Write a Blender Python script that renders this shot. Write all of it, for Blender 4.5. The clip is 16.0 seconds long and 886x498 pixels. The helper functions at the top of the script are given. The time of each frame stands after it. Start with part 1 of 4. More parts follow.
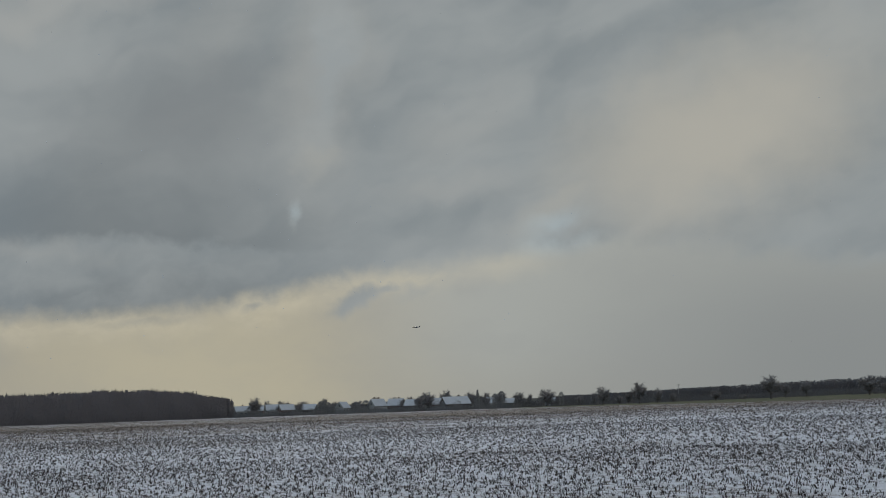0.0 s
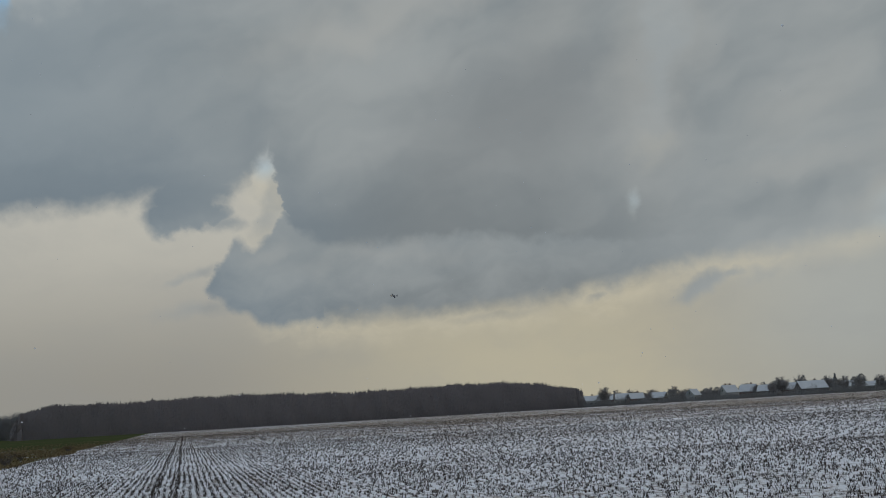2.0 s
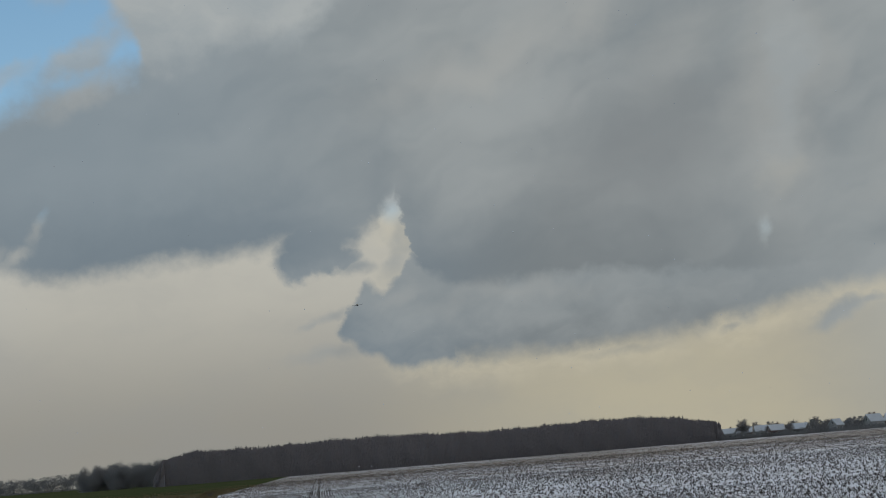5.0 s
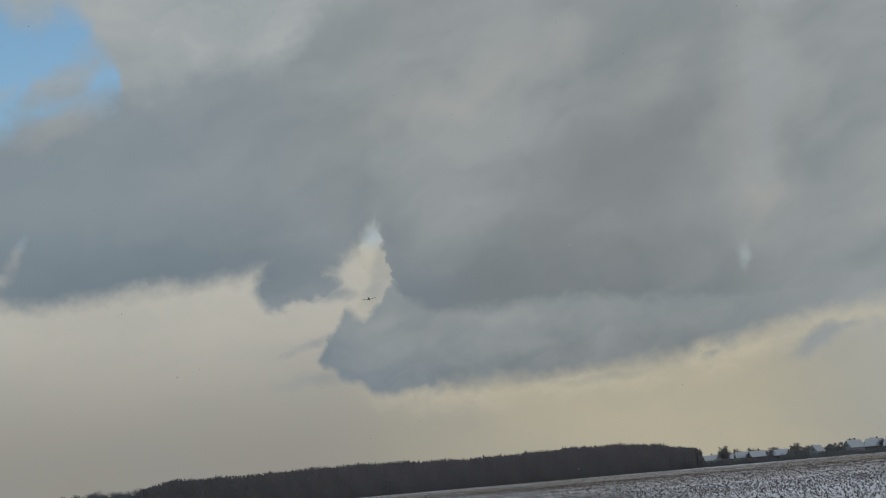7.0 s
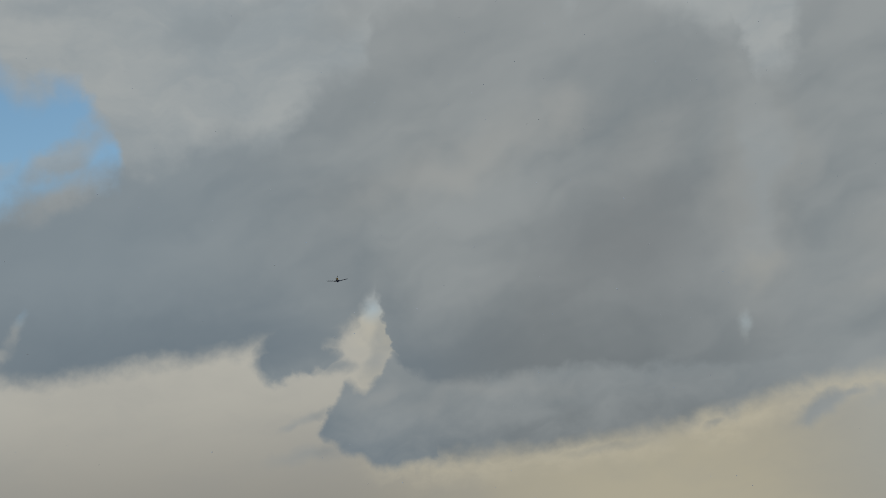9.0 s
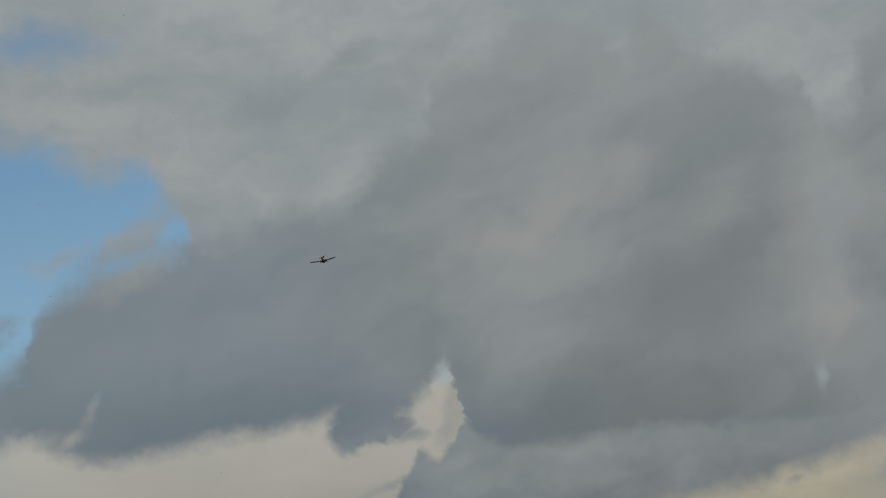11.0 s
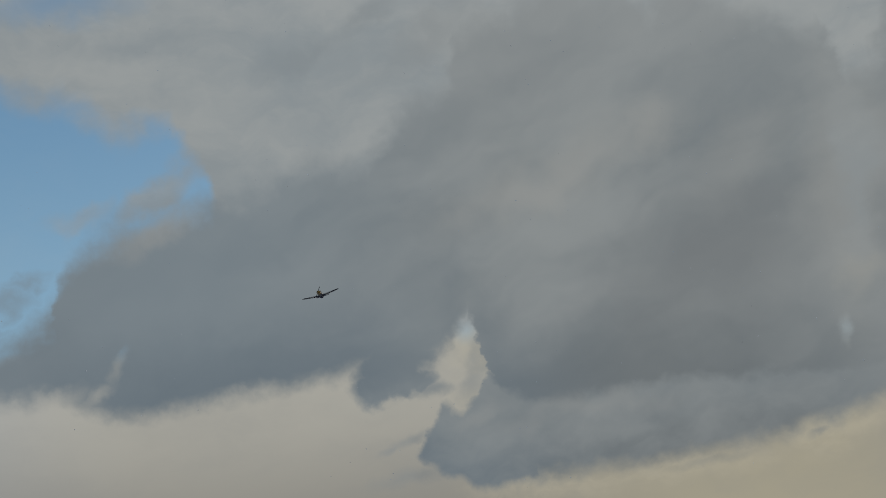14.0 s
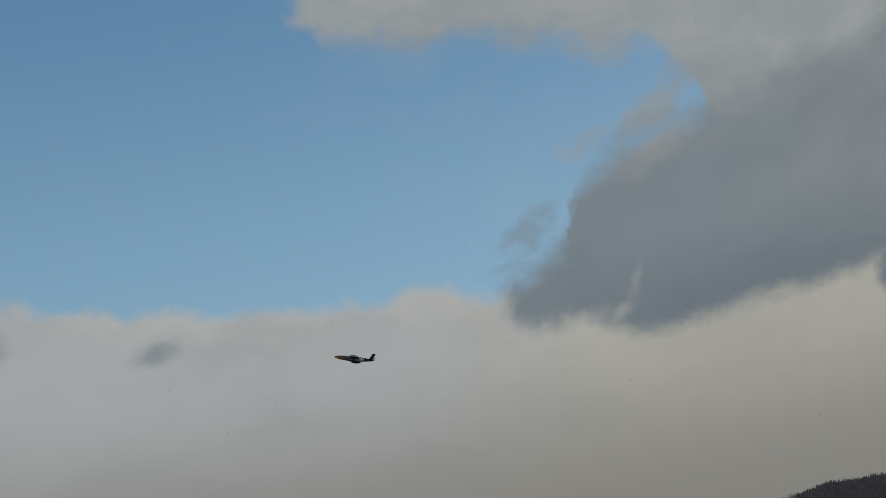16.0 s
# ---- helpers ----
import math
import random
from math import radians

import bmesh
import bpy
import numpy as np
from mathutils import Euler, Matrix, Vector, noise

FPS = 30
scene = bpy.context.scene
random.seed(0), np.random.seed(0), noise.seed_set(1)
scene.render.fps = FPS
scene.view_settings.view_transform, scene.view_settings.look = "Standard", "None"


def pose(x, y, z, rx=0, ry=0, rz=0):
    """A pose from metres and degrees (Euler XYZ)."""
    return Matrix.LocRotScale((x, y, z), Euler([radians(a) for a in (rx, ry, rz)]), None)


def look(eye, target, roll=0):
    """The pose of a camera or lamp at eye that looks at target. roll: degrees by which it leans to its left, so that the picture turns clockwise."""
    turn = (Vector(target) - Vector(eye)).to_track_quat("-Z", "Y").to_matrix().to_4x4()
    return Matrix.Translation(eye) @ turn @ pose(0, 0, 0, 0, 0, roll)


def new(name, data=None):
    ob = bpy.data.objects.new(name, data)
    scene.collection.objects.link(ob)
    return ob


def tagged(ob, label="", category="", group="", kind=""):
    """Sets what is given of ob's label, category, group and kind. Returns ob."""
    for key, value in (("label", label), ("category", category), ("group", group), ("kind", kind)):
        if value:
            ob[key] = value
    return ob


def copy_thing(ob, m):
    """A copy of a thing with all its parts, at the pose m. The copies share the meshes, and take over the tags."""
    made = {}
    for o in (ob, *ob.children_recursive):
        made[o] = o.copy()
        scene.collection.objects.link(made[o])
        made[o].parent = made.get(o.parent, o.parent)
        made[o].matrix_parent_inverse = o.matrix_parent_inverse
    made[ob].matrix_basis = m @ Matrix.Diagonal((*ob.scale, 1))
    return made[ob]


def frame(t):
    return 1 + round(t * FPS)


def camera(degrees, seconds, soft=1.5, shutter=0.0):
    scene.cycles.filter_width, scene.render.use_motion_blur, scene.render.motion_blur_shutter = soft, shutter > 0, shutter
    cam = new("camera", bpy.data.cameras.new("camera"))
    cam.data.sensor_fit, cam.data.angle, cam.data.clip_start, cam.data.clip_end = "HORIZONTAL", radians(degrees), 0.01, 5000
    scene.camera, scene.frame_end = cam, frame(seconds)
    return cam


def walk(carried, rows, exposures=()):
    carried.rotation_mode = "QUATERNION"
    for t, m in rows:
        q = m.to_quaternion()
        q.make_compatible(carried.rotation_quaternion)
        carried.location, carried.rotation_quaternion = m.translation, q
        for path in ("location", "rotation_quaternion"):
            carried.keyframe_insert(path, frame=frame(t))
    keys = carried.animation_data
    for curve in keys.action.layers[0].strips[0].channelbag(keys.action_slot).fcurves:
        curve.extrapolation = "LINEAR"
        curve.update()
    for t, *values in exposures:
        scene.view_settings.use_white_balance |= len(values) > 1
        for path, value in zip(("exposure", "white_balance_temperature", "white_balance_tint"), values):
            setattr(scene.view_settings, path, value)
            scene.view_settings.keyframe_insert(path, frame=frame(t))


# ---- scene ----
cam = camera(37.65, 16.0, soft=0.95)
EYE = (0.0, 0.0, 2.8)


def aim(turn, tilt, lean):
    """The view from the pilot's head: compass turn from the stubble rows, tilt above the horizon, lean."""
    a, b = radians(turn), radians(tilt)
    way = Vector((math.sin(a) * math.cos(b), math.cos(a) * math.cos(b), math.sin(b)))
    return look(EYE, Vector(EYE) + way, lean)


WALK = [
    (0.0, aim(26.66, 6.82, -2.00)),
    (0.5, aim(20.19, 5.56, -2.30)),
    (1.0, aim(16.95, 6.29, -2.85)),
    (1.5, aim(14.41, 6.73, -3.39)),
    (2.0, aim(11.60, 7.04, -3.33)),
    (2.5, aim(10.61, 7.18, -3.91)),
    (3.0, aim(8.17, 7.56, -4.13)),
    (3.5, aim(6.19, 7.90, -4.43)),
    (6.0, aim(6.06, 9.62, -4.75)),
    (6.5, aim(6.29, 9.78, -4.85)),
    (7.0, aim(7.00, 10.21, -4.96)),
    (7.5, aim(7.62, 10.22, -5.16)),
    (8.0, aim(7.70, 10.81, -5.27)),
    (8.5, aim(7.84, 11.96, -5.43)),
    (9.0, aim(7.30, 13.32, -5.56)),
    (9.5, aim(6.37, 14.86, -6.24)),
    (10.0, aim(4.99, 15.98, -6.71)),
    (12.5, aim(4.50, 16.63, -7.37)),
    (13.0, aim(3.97, 16.25, -7.00)),
    (13.5, aim(3.53, 15.73, -7.09)),
    (14.0, aim(3.32, 14.63, -7.22)),
    (14.5, aim(1.60, 13.53, -7.44)),
    (15.0, aim(-5.90, 13.60, -8.18)),
    (15.5, aim(-13.76, 14.15, -8.96)),
    (16.0, aim(-19.75, 13.84, -9.32)),
]
walk(cam, WALK, exposures=[(0.0, 0.1), (3.5, 0.17), (7.0, 0.10), (8.0, 0.12), (10.0, -0.12), (12.5, -0.16), (14.5, -0.2), (16.0, -0.18)])

# ---- sky and light ----
SUN_TURN, SUN_HEIGHT = 20.0, 24.0


def sky_world():
    world = bpy.data.worlds.new("winter_sky")
    scene.world = world
    world.use_nodes = True
    nt = world.node_tree
    nt.nodes.clear()
    link = nt.links.new

    def node(kind, **values):
        n = nt.nodes.new(kind)
        for k, v in values.items():
            n.inputs[k].default_value = v
        return n

    def num(op, a, b=None, c=None, clamp=False):
        n = nt.nodes.new("ShaderNodeMath")
        n.operation, n.use_clamp = op, clamp
        for i, v in enumerate((a, b, c)):
            if v is None:
                continue
            if isinstance(v, (int, float)):
                n.inputs[i].default_value = v
            else:
                link(v, n.inputs[i])
        return n.outputs[0]

    def smooth(v, lo, hi, to0=0.0, to1=1.0):
        n = nt.nodes.new("ShaderNodeMapRange")
        n.interpolation_type = "SMOOTHSTEP"
        link(v, n.inputs["Value"])
        n.inputs["From Min"].default_value, n.inputs["From Max"].default_value = lo, hi
        n.inputs["To Min"].default_value, n.inputs["To Max"].default_value = to0, to1
        return n.outputs[0]

    def mix(fac, a, b):
        n = nt.nodes.new("ShaderNodeMix")
        n.data_type = "RGBA"
        for sock, v in ((n.inputs[0], fac), (n.inputs[6], a), (n.inputs[7], b)):
            if isinstance(v, tuple):
                sock.default_value = (*v, 1)
            elif isinstance(v, (int, float)):
                sock.default_value = v
            else:
                link(v, sock)
        return n.outputs[2]

    def noise_at(vec, scale, detail=4.0, rough=0.55, stretch=None, colour=False):
        if stretch:
            m = nt.nodes.new("ShaderNodeMapping")
            m.inputs["Scale"].default_value = stretch
            link(vec, m.inputs["Vector"])
            vec = m.outputs[0]
        n = node("ShaderNodeTexNoise", Scale=scale, Detail=detail, Roughness=rough)
        link(vec, n.inputs["Vector"])
        return n.outputs["Color" if colour else "Fac"]

    way = nt.nodes.new("ShaderNodeTexCoord").outputs["Generated"]
    sep = nt.nodes.new("ShaderNodeSeparateXYZ")
    link(way, sep.inputs[0])
    turn = num("MULTIPLY", num("ARCTAN2", sep.outputs[0], sep.outputs[1]), 180 / math.pi)
    rise = num("MULTIPLY", num("ARCSINE", sep.outputs[2]), 180 / math.pi)
    flat = nt.nodes.new("ShaderNodeCombineXYZ")
    link(turn, flat.inputs[0])
    link(rise, flat.inputs[1])
    plain = flat.outputs[0]

    def warped(scale, amount, vec, detail):
        """vec, pushed about by noise of that scale, by that many degrees."""
        c = nt.nodes.new("ShaderNodeVectorMath")
        c.operation = "SUBTRACT"
        link(noise_at(plain, scale, detail, 0.55, colour=True), c.inputs[0])
        c.inputs[1].default_value = (0.5, 0.5, 0.5)
        d = nt.nodes.new("ShaderNodeVectorMath")
        d.operation = "MULTIPLY_ADD"
        link(c.outputs[0], d.inputs[0])
        d.inputs[1].default_value = (amount, amount, 0)
        link(vec, d.inputs[2])
        return d.outputs[0]

    def apart(vec):
        n = nt.nodes.new("ShaderNodeSeparateXYZ")
        link(vec, n.inputs[0])
        return n.outputs[0], n.outputs[1]

    billow = warped(1.5, 0.8, warped(0.4, 1.1, plain, 2.0), 6.0)
    ragged = warped(0.9, 1.5, warped(0.35, 2.0, plain, 3.0), 6.0)
    wispy = warped(1.2, 0.7, plain, 5.0)
    soft = warped(0.5, 2.0, warped(0.16, 4.0, plain, 3.0), 4.0)

    def puff(x, y, a, b, lean=0.0, vec=None, edge=0.35, weight=1.0):
        """One rounded mass of cloud: turn, rise, half length, half height, lean, all in degrees."""
        m = nt.nodes.new("ShaderNodeMapping")
        m.vector_type = "TEXTURE"
        m.inputs["Location"].default_value = (x, y, 0)
        m.inputs["Rotation"].default_value = (0, 0, radians(lean))
        m.inputs["Scale"].default_value = (a, b, 1)
        link(vec or billow, m.inputs["Vector"])
        g = nt.nodes.new("ShaderNodeTexGradient")
        g.gradient_type = "SPHERICAL"
        link(m.outputs[0], g.inputs[0])
        return smooth(g.outputs["Fac"], 0.0, edge, 0.0, weight)

    def union(masses):
        out = masses[0]
        for m in masses[1:]:
            out = num("MAXIMUM", out, m)
        return out

    def both(a, b):
        return num("MULTIPLY", a, b)

    def profile(v, stops):
        """The rise of a cloud's edge along the turn, between stops of (turn, rise)."""
        lo, hi = stops[0][0], stops[-1][0]
        n = nt.nodes.new("ShaderNodeValToRGB")
        ramp = n.color_ramp
        ramp.interpolation = "LINEAR"
        for x, y in stops[1:-1]:
            ramp.elements.new((x - lo) / (hi - lo)).color = (y / 40, y / 40, y / 40, 1)
        for e, (x, y) in ((ramp.elements[0], stops[0]), (ramp.elements[len(stops) - 1], stops[-1])):
            e.color = (y / 40, y / 40, y / 40, 1)
        link(num("DIVIDE", num("SUBTRACT", v, lo), hi - lo), n.inputs[0])
        return num("MULTIPLY", n.outputs[0], 40.0)

    # clear air of the gap, from the sky model, and the high white sheet round it
    sky = nt.nodes.new("ShaderNodeTexSky")
    sky.sky_type, sky.sun_disc = "NISHITA", False
    sky.sun_elevation, sky.sun_rotation = radians(SUN_HEIGHT), radians(SUN_TURN)
    sky.air_density, sky.dust_density, sky.ozone_density = 1.0, 0.4, 3.0
    dim = nt.nodes.new("ShaderNodeVectorMath")
    dim.operation = "SCALE"
    link(sky.outputs[0], dim.inputs[0])
    dim.inputs[3].default_value = 0.08
    depth = smooth(rise, 9.0, 29.0)
    blue = mix(0.75, dim.outputs[0], mix(depth, (0.265, 0.465, 0.61), (0.12, 0.275, 0.455)))
    film = noise_at(warped(0.25, 4.0, plain, 3.0), 0.16, 6.0, 0.6, (0.5, 1.0, 1.0))
    blue = mix(smooth(film, 0.5, 0.75, 0.0, 0.12), blue, (0.40, 0.47, 0.50))
    sheet = mix(smooth(rise, 22.0, 55.0), (0.355, 0.378, 0.378), (0.50, 0.54, 0.59))
    streaks = noise_at(warped(0.3, 3.0, plain, 3.0), 0.24, 6.0, 0.6, (0.45, 1.0, 1.0))
    sheet = mix(smooth(streaks, 0.34, 0.66), mix(0.45, (0.225, 0.27, 0.30), sheet), sheet)
    sx, sy = apart(soft)
    lid = profile(sx, [(-46, 36), (-30, 34), (-26.5, 28), (-24, 24.6), (-18.6, 23.2), (-13, 22.6), (-8.5, 21.4), (-7.2, 19.4), (-6.2, 16.5), (-5, 10)])
    gap = smooth(num("SUBTRACT", lid, sy), -0.5, 1.3)
    gap = union([gap, puff(-13.4, 26.4, 5.5, 1.3, 4, soft, 1.0, 0.55)])
    gap = both(gap, num("SUBTRACT", 1.0, union([puff(-12.6, 17.3, 2.4, 0.7, 10, ragged, 1.0, 0.5), puff(-9.3, 18.4, 3.4, 1.1, 25, soft, 0.8, 0.8)])))
    air = mix(gap, sheet, blue)

    bx, by = apart(billow)
    rx, ry = apart(ragged)
    low_edge = profile(bx, [(-19, 13.0), (-17.7, 10.7), (-17.2, 10.0), (-15.4, 9.5), (-14.2, 9.9), (-13.0, 9.2), (-12.2, 8.9), (-10.3, 8.75), (-8.6, 8.75), (-7.3, 9.0),
                            (-3.5, 9.45), (-0.9, 9.65), (1.2, 9.5), (2.6, 9.9), (3.3, 10.7), (4.1, 11.7), (4.35, 10.4), (4.75, 8.6), (5.2, 4.0), (8.2, 4.0), (13.1, 4.3),
                            (19.2, 4.75), (20.6, 5.3), (21.8, 5.7), (24.6, 5.8), (26.2, 5.95), (28.3, 6.5), (31.0, 6.8), (37.0, 6.5), (42.0, 5.6), (48.0, 5.0)])
    top_edge = profile(rx, [(-19, 9.0), (-17.7, 10.9), (-17.0, 12.0), (-14.8, 13.2), (-14.0, 13.9), (-13.7, 15.2), (-12.6, 16.2), (-11.1, 17.0), (-9.5, 17.6), (-7.8, 17.7), (-5.2, 18.3),
                            (-1.5, 19.4), (0.4, 18.8), (1.6, 20.4), (2.4, 21.2), (4.0, 22.0), (5.0, 24.6), (7.7, 24.8), (9.8, 25.9), (13.2, 25.1), (14.3, 23.4), (15.6, 25.4), (17.0, 23.8),
                            (19.3, 22.4), (21.6, 21.4), (22.3, 19.4), (23.2, 19.6), (24.4, 21.6), (28.0, 26.0), (34.0, 30.0), (48.0, 32.0)])
    over = num("SUBTRACT", by, low_edge)
    hull = profile(bx, [(-2, 10.1), (0.6, 10.2), (1.0, 5.7), (2.1, 4.8), (3.4, 4.0), (8.2, 4.0), (13.1, 4.3), (17.0, 4.6), (19.2, 4.75), (20.6, 5.3), (21.8, 5.7), (24.6, 5.8), (26.2, 5.95), (28.3, 6.5), (31.0, 6.8), (40, 6.5)])
    above = num("SUBTRACT", by, hull)

    # pale veil below the clouds, warm where the sun stands behind it
    glow = puff(16, 1.5, 17, 9, 0, plain, 0.9)
    low = mix(smooth(turn, -10.0, -32.0), (0.262, 0.254, 0.226), (0.248, 0.24, 0.225))
    high = mix(smooth(turn, -10.0, -24.0), (0.445, 0.435, 0.387), (0.405, 0.425, 0.43))
    veil = mix(smooth(rise, 1.0, 10.0), low, high)
    veil = mix(glow, veil, (0.400, 0.370, 0.280))
    veil = mix(both(smooth(turn, 19.0, 30.0), smooth(rise, 0.0, 3.0, 0.6, 1.0)), veil, (0.345, 0.357, 0.335))
    patches = noise_at(warped(0.5, 1.5, plain, 4.0), 0.45, 5.0, 0.6, (0.6, 1.2, 1.0))
    rim = both(both(smooth(above, -1.5, -0.1), smooth(turn, 2.0, 5.0)), both(smooth(turn, 31.0, 24.0), smooth(patches, 0.36, 0.6, 0.1, 0.55)))
    veil = mix(rim, veil, (0.51, 0.467, 0.355))
    veil = mix(union([puff(29.2, 6.0, 3.6, 1.1, 6, wispy, 1.0, 0.7)]), veil, (0.44, 0.425, 0.36))
    thin = union([puff(3.9, 11.2, 1.0, 1.1, 0, plain, 1.0, 0.9), puff(20.2, 8.6, 1.8, 1.6, 0, plain, 1.0, 0.8), puff(32.0, 7.6, 3.5, 1.6, 8, plain, 1.0, 0.8)])
    veil = mix(thin, veil, (0.36, 0.45, 0.50))
    veil = mix(num("MULTIPLY", smooth(turn, 25.0, 44.0, 0.0, 0.95), smooth(rise, 10.0, 2.0)), veil, (0.225, 0.24, 0.24))
    mottled = noise_at(warped(0.4, 2.0, plain, 4.0), 0.3, 5.0, 0.55, (0.5, 1.0, 1.0))
    veil = mix(smooth(mottled, 0.38, 0.72, 0.0, 0.22), veil, (0.25, 0.26, 0.26))
    wx, wy = apart(warped(0.5, 2.0, wispy, 5.0))
    brow = profile(wx, [(-46, 14.0), (-39, 13.4), (-33, 12.7), (-28, 12.0), (-24.6, 11.9), (-20, 12.1), (-17, 11.4), (-10, 11.2), (48, 11.5)])
    below = num("SUBTRACT", brow, wy)
    crest = both(both(smooth(below, 1.6, 0.2), smooth(turn, -14.0, -22.0)), smooth(patches, 0.36, 0.62, 0.0, 0.75))
    veil = mix(crest, veil, (0.47, 0.475, 0.455))
    air = mix(smooth(below, -0.5, 0.55), air, veil)

    # the grey deck, with its holes
    bank = both(smooth(over, -0.5, 0.75), smooth(num("SUBTRACT", top_edge, ry), -0.8, 1.4))
    lump = both(smooth(num("SUBTRACT", by, profile(bx, [(0.0, 7.5), (0.85, 6.0), (1.2, 5.5), (2.1, 4.8), (3.4, 4.0), (6.2, 4.0), (7.2, 9.0), (8.0, 14.0)])), -0.25, 0.5),
                smooth(num("SUBTRACT", profile(bx, [(0.0, 5.0), (0.85, 5.7), (1.6, 6.9), (2.4, 8.0), (3.4, 7.8), (4.2, 8.4), (4.7, 9.2), (6.6, 9.0), (7.2, 6.0), (8.0, 2.0)]), by), -0.2, 0.45))
    deck = union([
        bank, lump,
        puff(4.2, 9.4, 1.5, 2.6, -8, ragged, 1.0, 0.55),
        puff(0.35, 9.7, 2.3, 1.7, 14, edge=0.5),
        puff(-0.3, 8.9, 1.7, 0.9, 0, edge=0.55),
        puff(0.9, 8.85, 1.9, 0.75, 4, edge=0.5),
        puff(0.9, 10.0, 2.6, 1.0, 10, edge=0.6),
        puff(2.1, 8.6, 1.5, 0.5, 5, wispy, 0.9, 0.8),
        puff(0.9, 6.5, 1.3, 0.35, 22, wispy, 1.0, 0.5),
        puff(0.0, 6.2, 1.0, 0.3, 20, wispy, 1.0, 0.45),
        puff(0.7, 4.9, 2.8, 0.55, 6, wispy, 1.0, 0.4),
        puff(18.3, 4.6, 0.9, 0.35, 25, wispy, 1.0, 0.6),
        puff(13.6, 4.0, 3.0, 0.4, 3, wispy, 1.0, 0.35),
        puff(22.8, 4.7, 1.7, 0.75, 20, billow, 0.8, 0.9),
        puff(24.0, 5.1, 1.3, 0.4, 6, billow, 0.9, 0.7),
        puff(25.6, 4.6, 1.6, 0.5, 0, soft, 1.0, 0.4),
        puff(-16.1, 13.6, 1.9, 0.8, 16, ragged, 1.0, 0.55),
        puff(-15.2, 14.5, 1.7, 0.6, 24, ragged, 1.0, 0.5),
        puff(-16.4, 12.6, 2.2, 0.5, 20, ragged, 1.0, 0.35),
        puff(-33.0, 11.0, 1.6, 0.7, 14, wispy, 0.9, 0.75),
        puff(-40.2, 11.9, 1.6, 1.2, 0, billow, 0.9, 0.8),
        puff(-2.4, 23.6, 3.2, 0.9, 20, ragged, 1.0, 0.5),
        puff(1.0, 25.0, 2.6, 0.9, 30, ragged, 1.0, 0.6),
        puff(4.0, 24.0, 4.0, 1.5, 30, ragged, 1.0, 0.7),
        puff(-9.5, 24.6, 7.0, 1.0, 3, ragged, 1.0, 0.3),
    ])
    holes = union([
        puff(3.1, 9.35, 1.15, 0.8, -8, edge=0.6, weight=0.9),
        puff(3.7, 10.3, 0.6, 1.3, -12, billow, 1.0, 0.7),
        puff(-11.5, 11.0, 0.4, 1.3, -34, billow, 1.0, 0.3),
        puff(-12.4, 9.9, 1.1, 0.55, 25, billow, 1.0, 0.5),
        puff(-13.8, 9.9, 1.6, 0.6, 10, billow, 1.0, 0.4),
        puff(21.9, 15.0, 1.1, 6.5, -3, soft, 1.0, 0.5),
        puff(20.2, 8.5, 0.45, 0.8, -14, billow, 1.0, 0.45),
        puff(21.2, 11.0, 1.2, 2.6, -10, soft, 1.0, 0.2),
        puff(31.5, 7.8, 2.4, 0.8, 14, billow, 1.0, 0.55),
        puff(36.5, 6.2, 2.6, 0.7, 8, soft, 1.0, 0.7),
    ])
    deck = both(deck, num("SUBTRACT", 1.0, holes))

    # light and dark within the deck
    belly = num("SUBTRACT", by, profile(bx, [(4.0, 9.6), (5.2, 8.1), (6.4, 7.5), (11.0, 7.6), (17.0, 7.2), (20.0, 6.8), (26.0, 7.4), (31.0, 8.6), (40.0, 9.0)]))
    fold = both(both(smooth(belly, -0.3, 0.35), smooth(belly, 5.0, 0.3)), both(smooth(turn, 3.6, 5.2), smooth(turn, 25.0, 15.0)))
    hem = both(smooth(above, 3.2, 0.1), both(smooth(turn, 0.6, 1.4), smooth(turn, 23.0, 15.0)))
    keel = both(both(smooth(over, 4.6, 0.2), smooth(over, -1.8, -0.2)), both(smooth(turn, 3.0, -1.5, 0.35, 1.0), both(smooth(turn, 4.6, 3.4), smooth(turn, -19.0, -9.0, 0.4, 1.0))))
    pale = union([
        puff(21.5, 14.0, 3.0, 9.0, -6, soft, 1.0, 0.45),
        puff(8.5, 17.3, 9.0, 1.9, 13, soft, 1.0, 0.5),
        puff(13.3, 18.4, 2.6, 1.8, 25, ragged, 1.0, 0.45),
        puff(17.5, 17.0, 5.0, 2.6, 40, soft, 1.0, 0.25),
        puff(27.0, 9.8, 5.0, 1.2, 12, soft, 1.0, 0.3),
        puff(27.5, 12.6, 5.0, 2.0, 28, soft, 1.0, 0.3),
        puff(-9.5, 16.6, 3.6, 1.2, 25, ragged, 1.0, 0.5),
        puff(9.0, 6.7, 6.5, 0.8, 4, soft, 1.0, 0.25),
        puff(4.0, 7.2, 1.6, 0.6, 14, billow, 1.0, 0.25),
    ])
    lean = nt.nodes.new("ShaderNodeMapping")
    lean.inputs["Rotation"].default_value = (0, 0, radians(-16))
    link(warped(0.25, 3.0, plain, 3.0), lean.inputs["Vector"])
    inner = noise_at(lean.outputs[0], 0.2, 3.5, 0.5, (0.55, 1.3, 1.0))
    fine = noise_at(warped(0.8, 0.6, lean.outputs[0], 3.0), 0.6, 4.0, 0.55, (0.6, 1.1, 1.0))
    grey = mix(smooth(inner, 0.3, 0.7), (0.205, 0.232, 0.245), (0.285, 0.308, 0.312))
    grey = mix(smooth(fine, 0.35, 0.7, 0.0, 0.2), grey, (0.30, 0.318, 0.318))
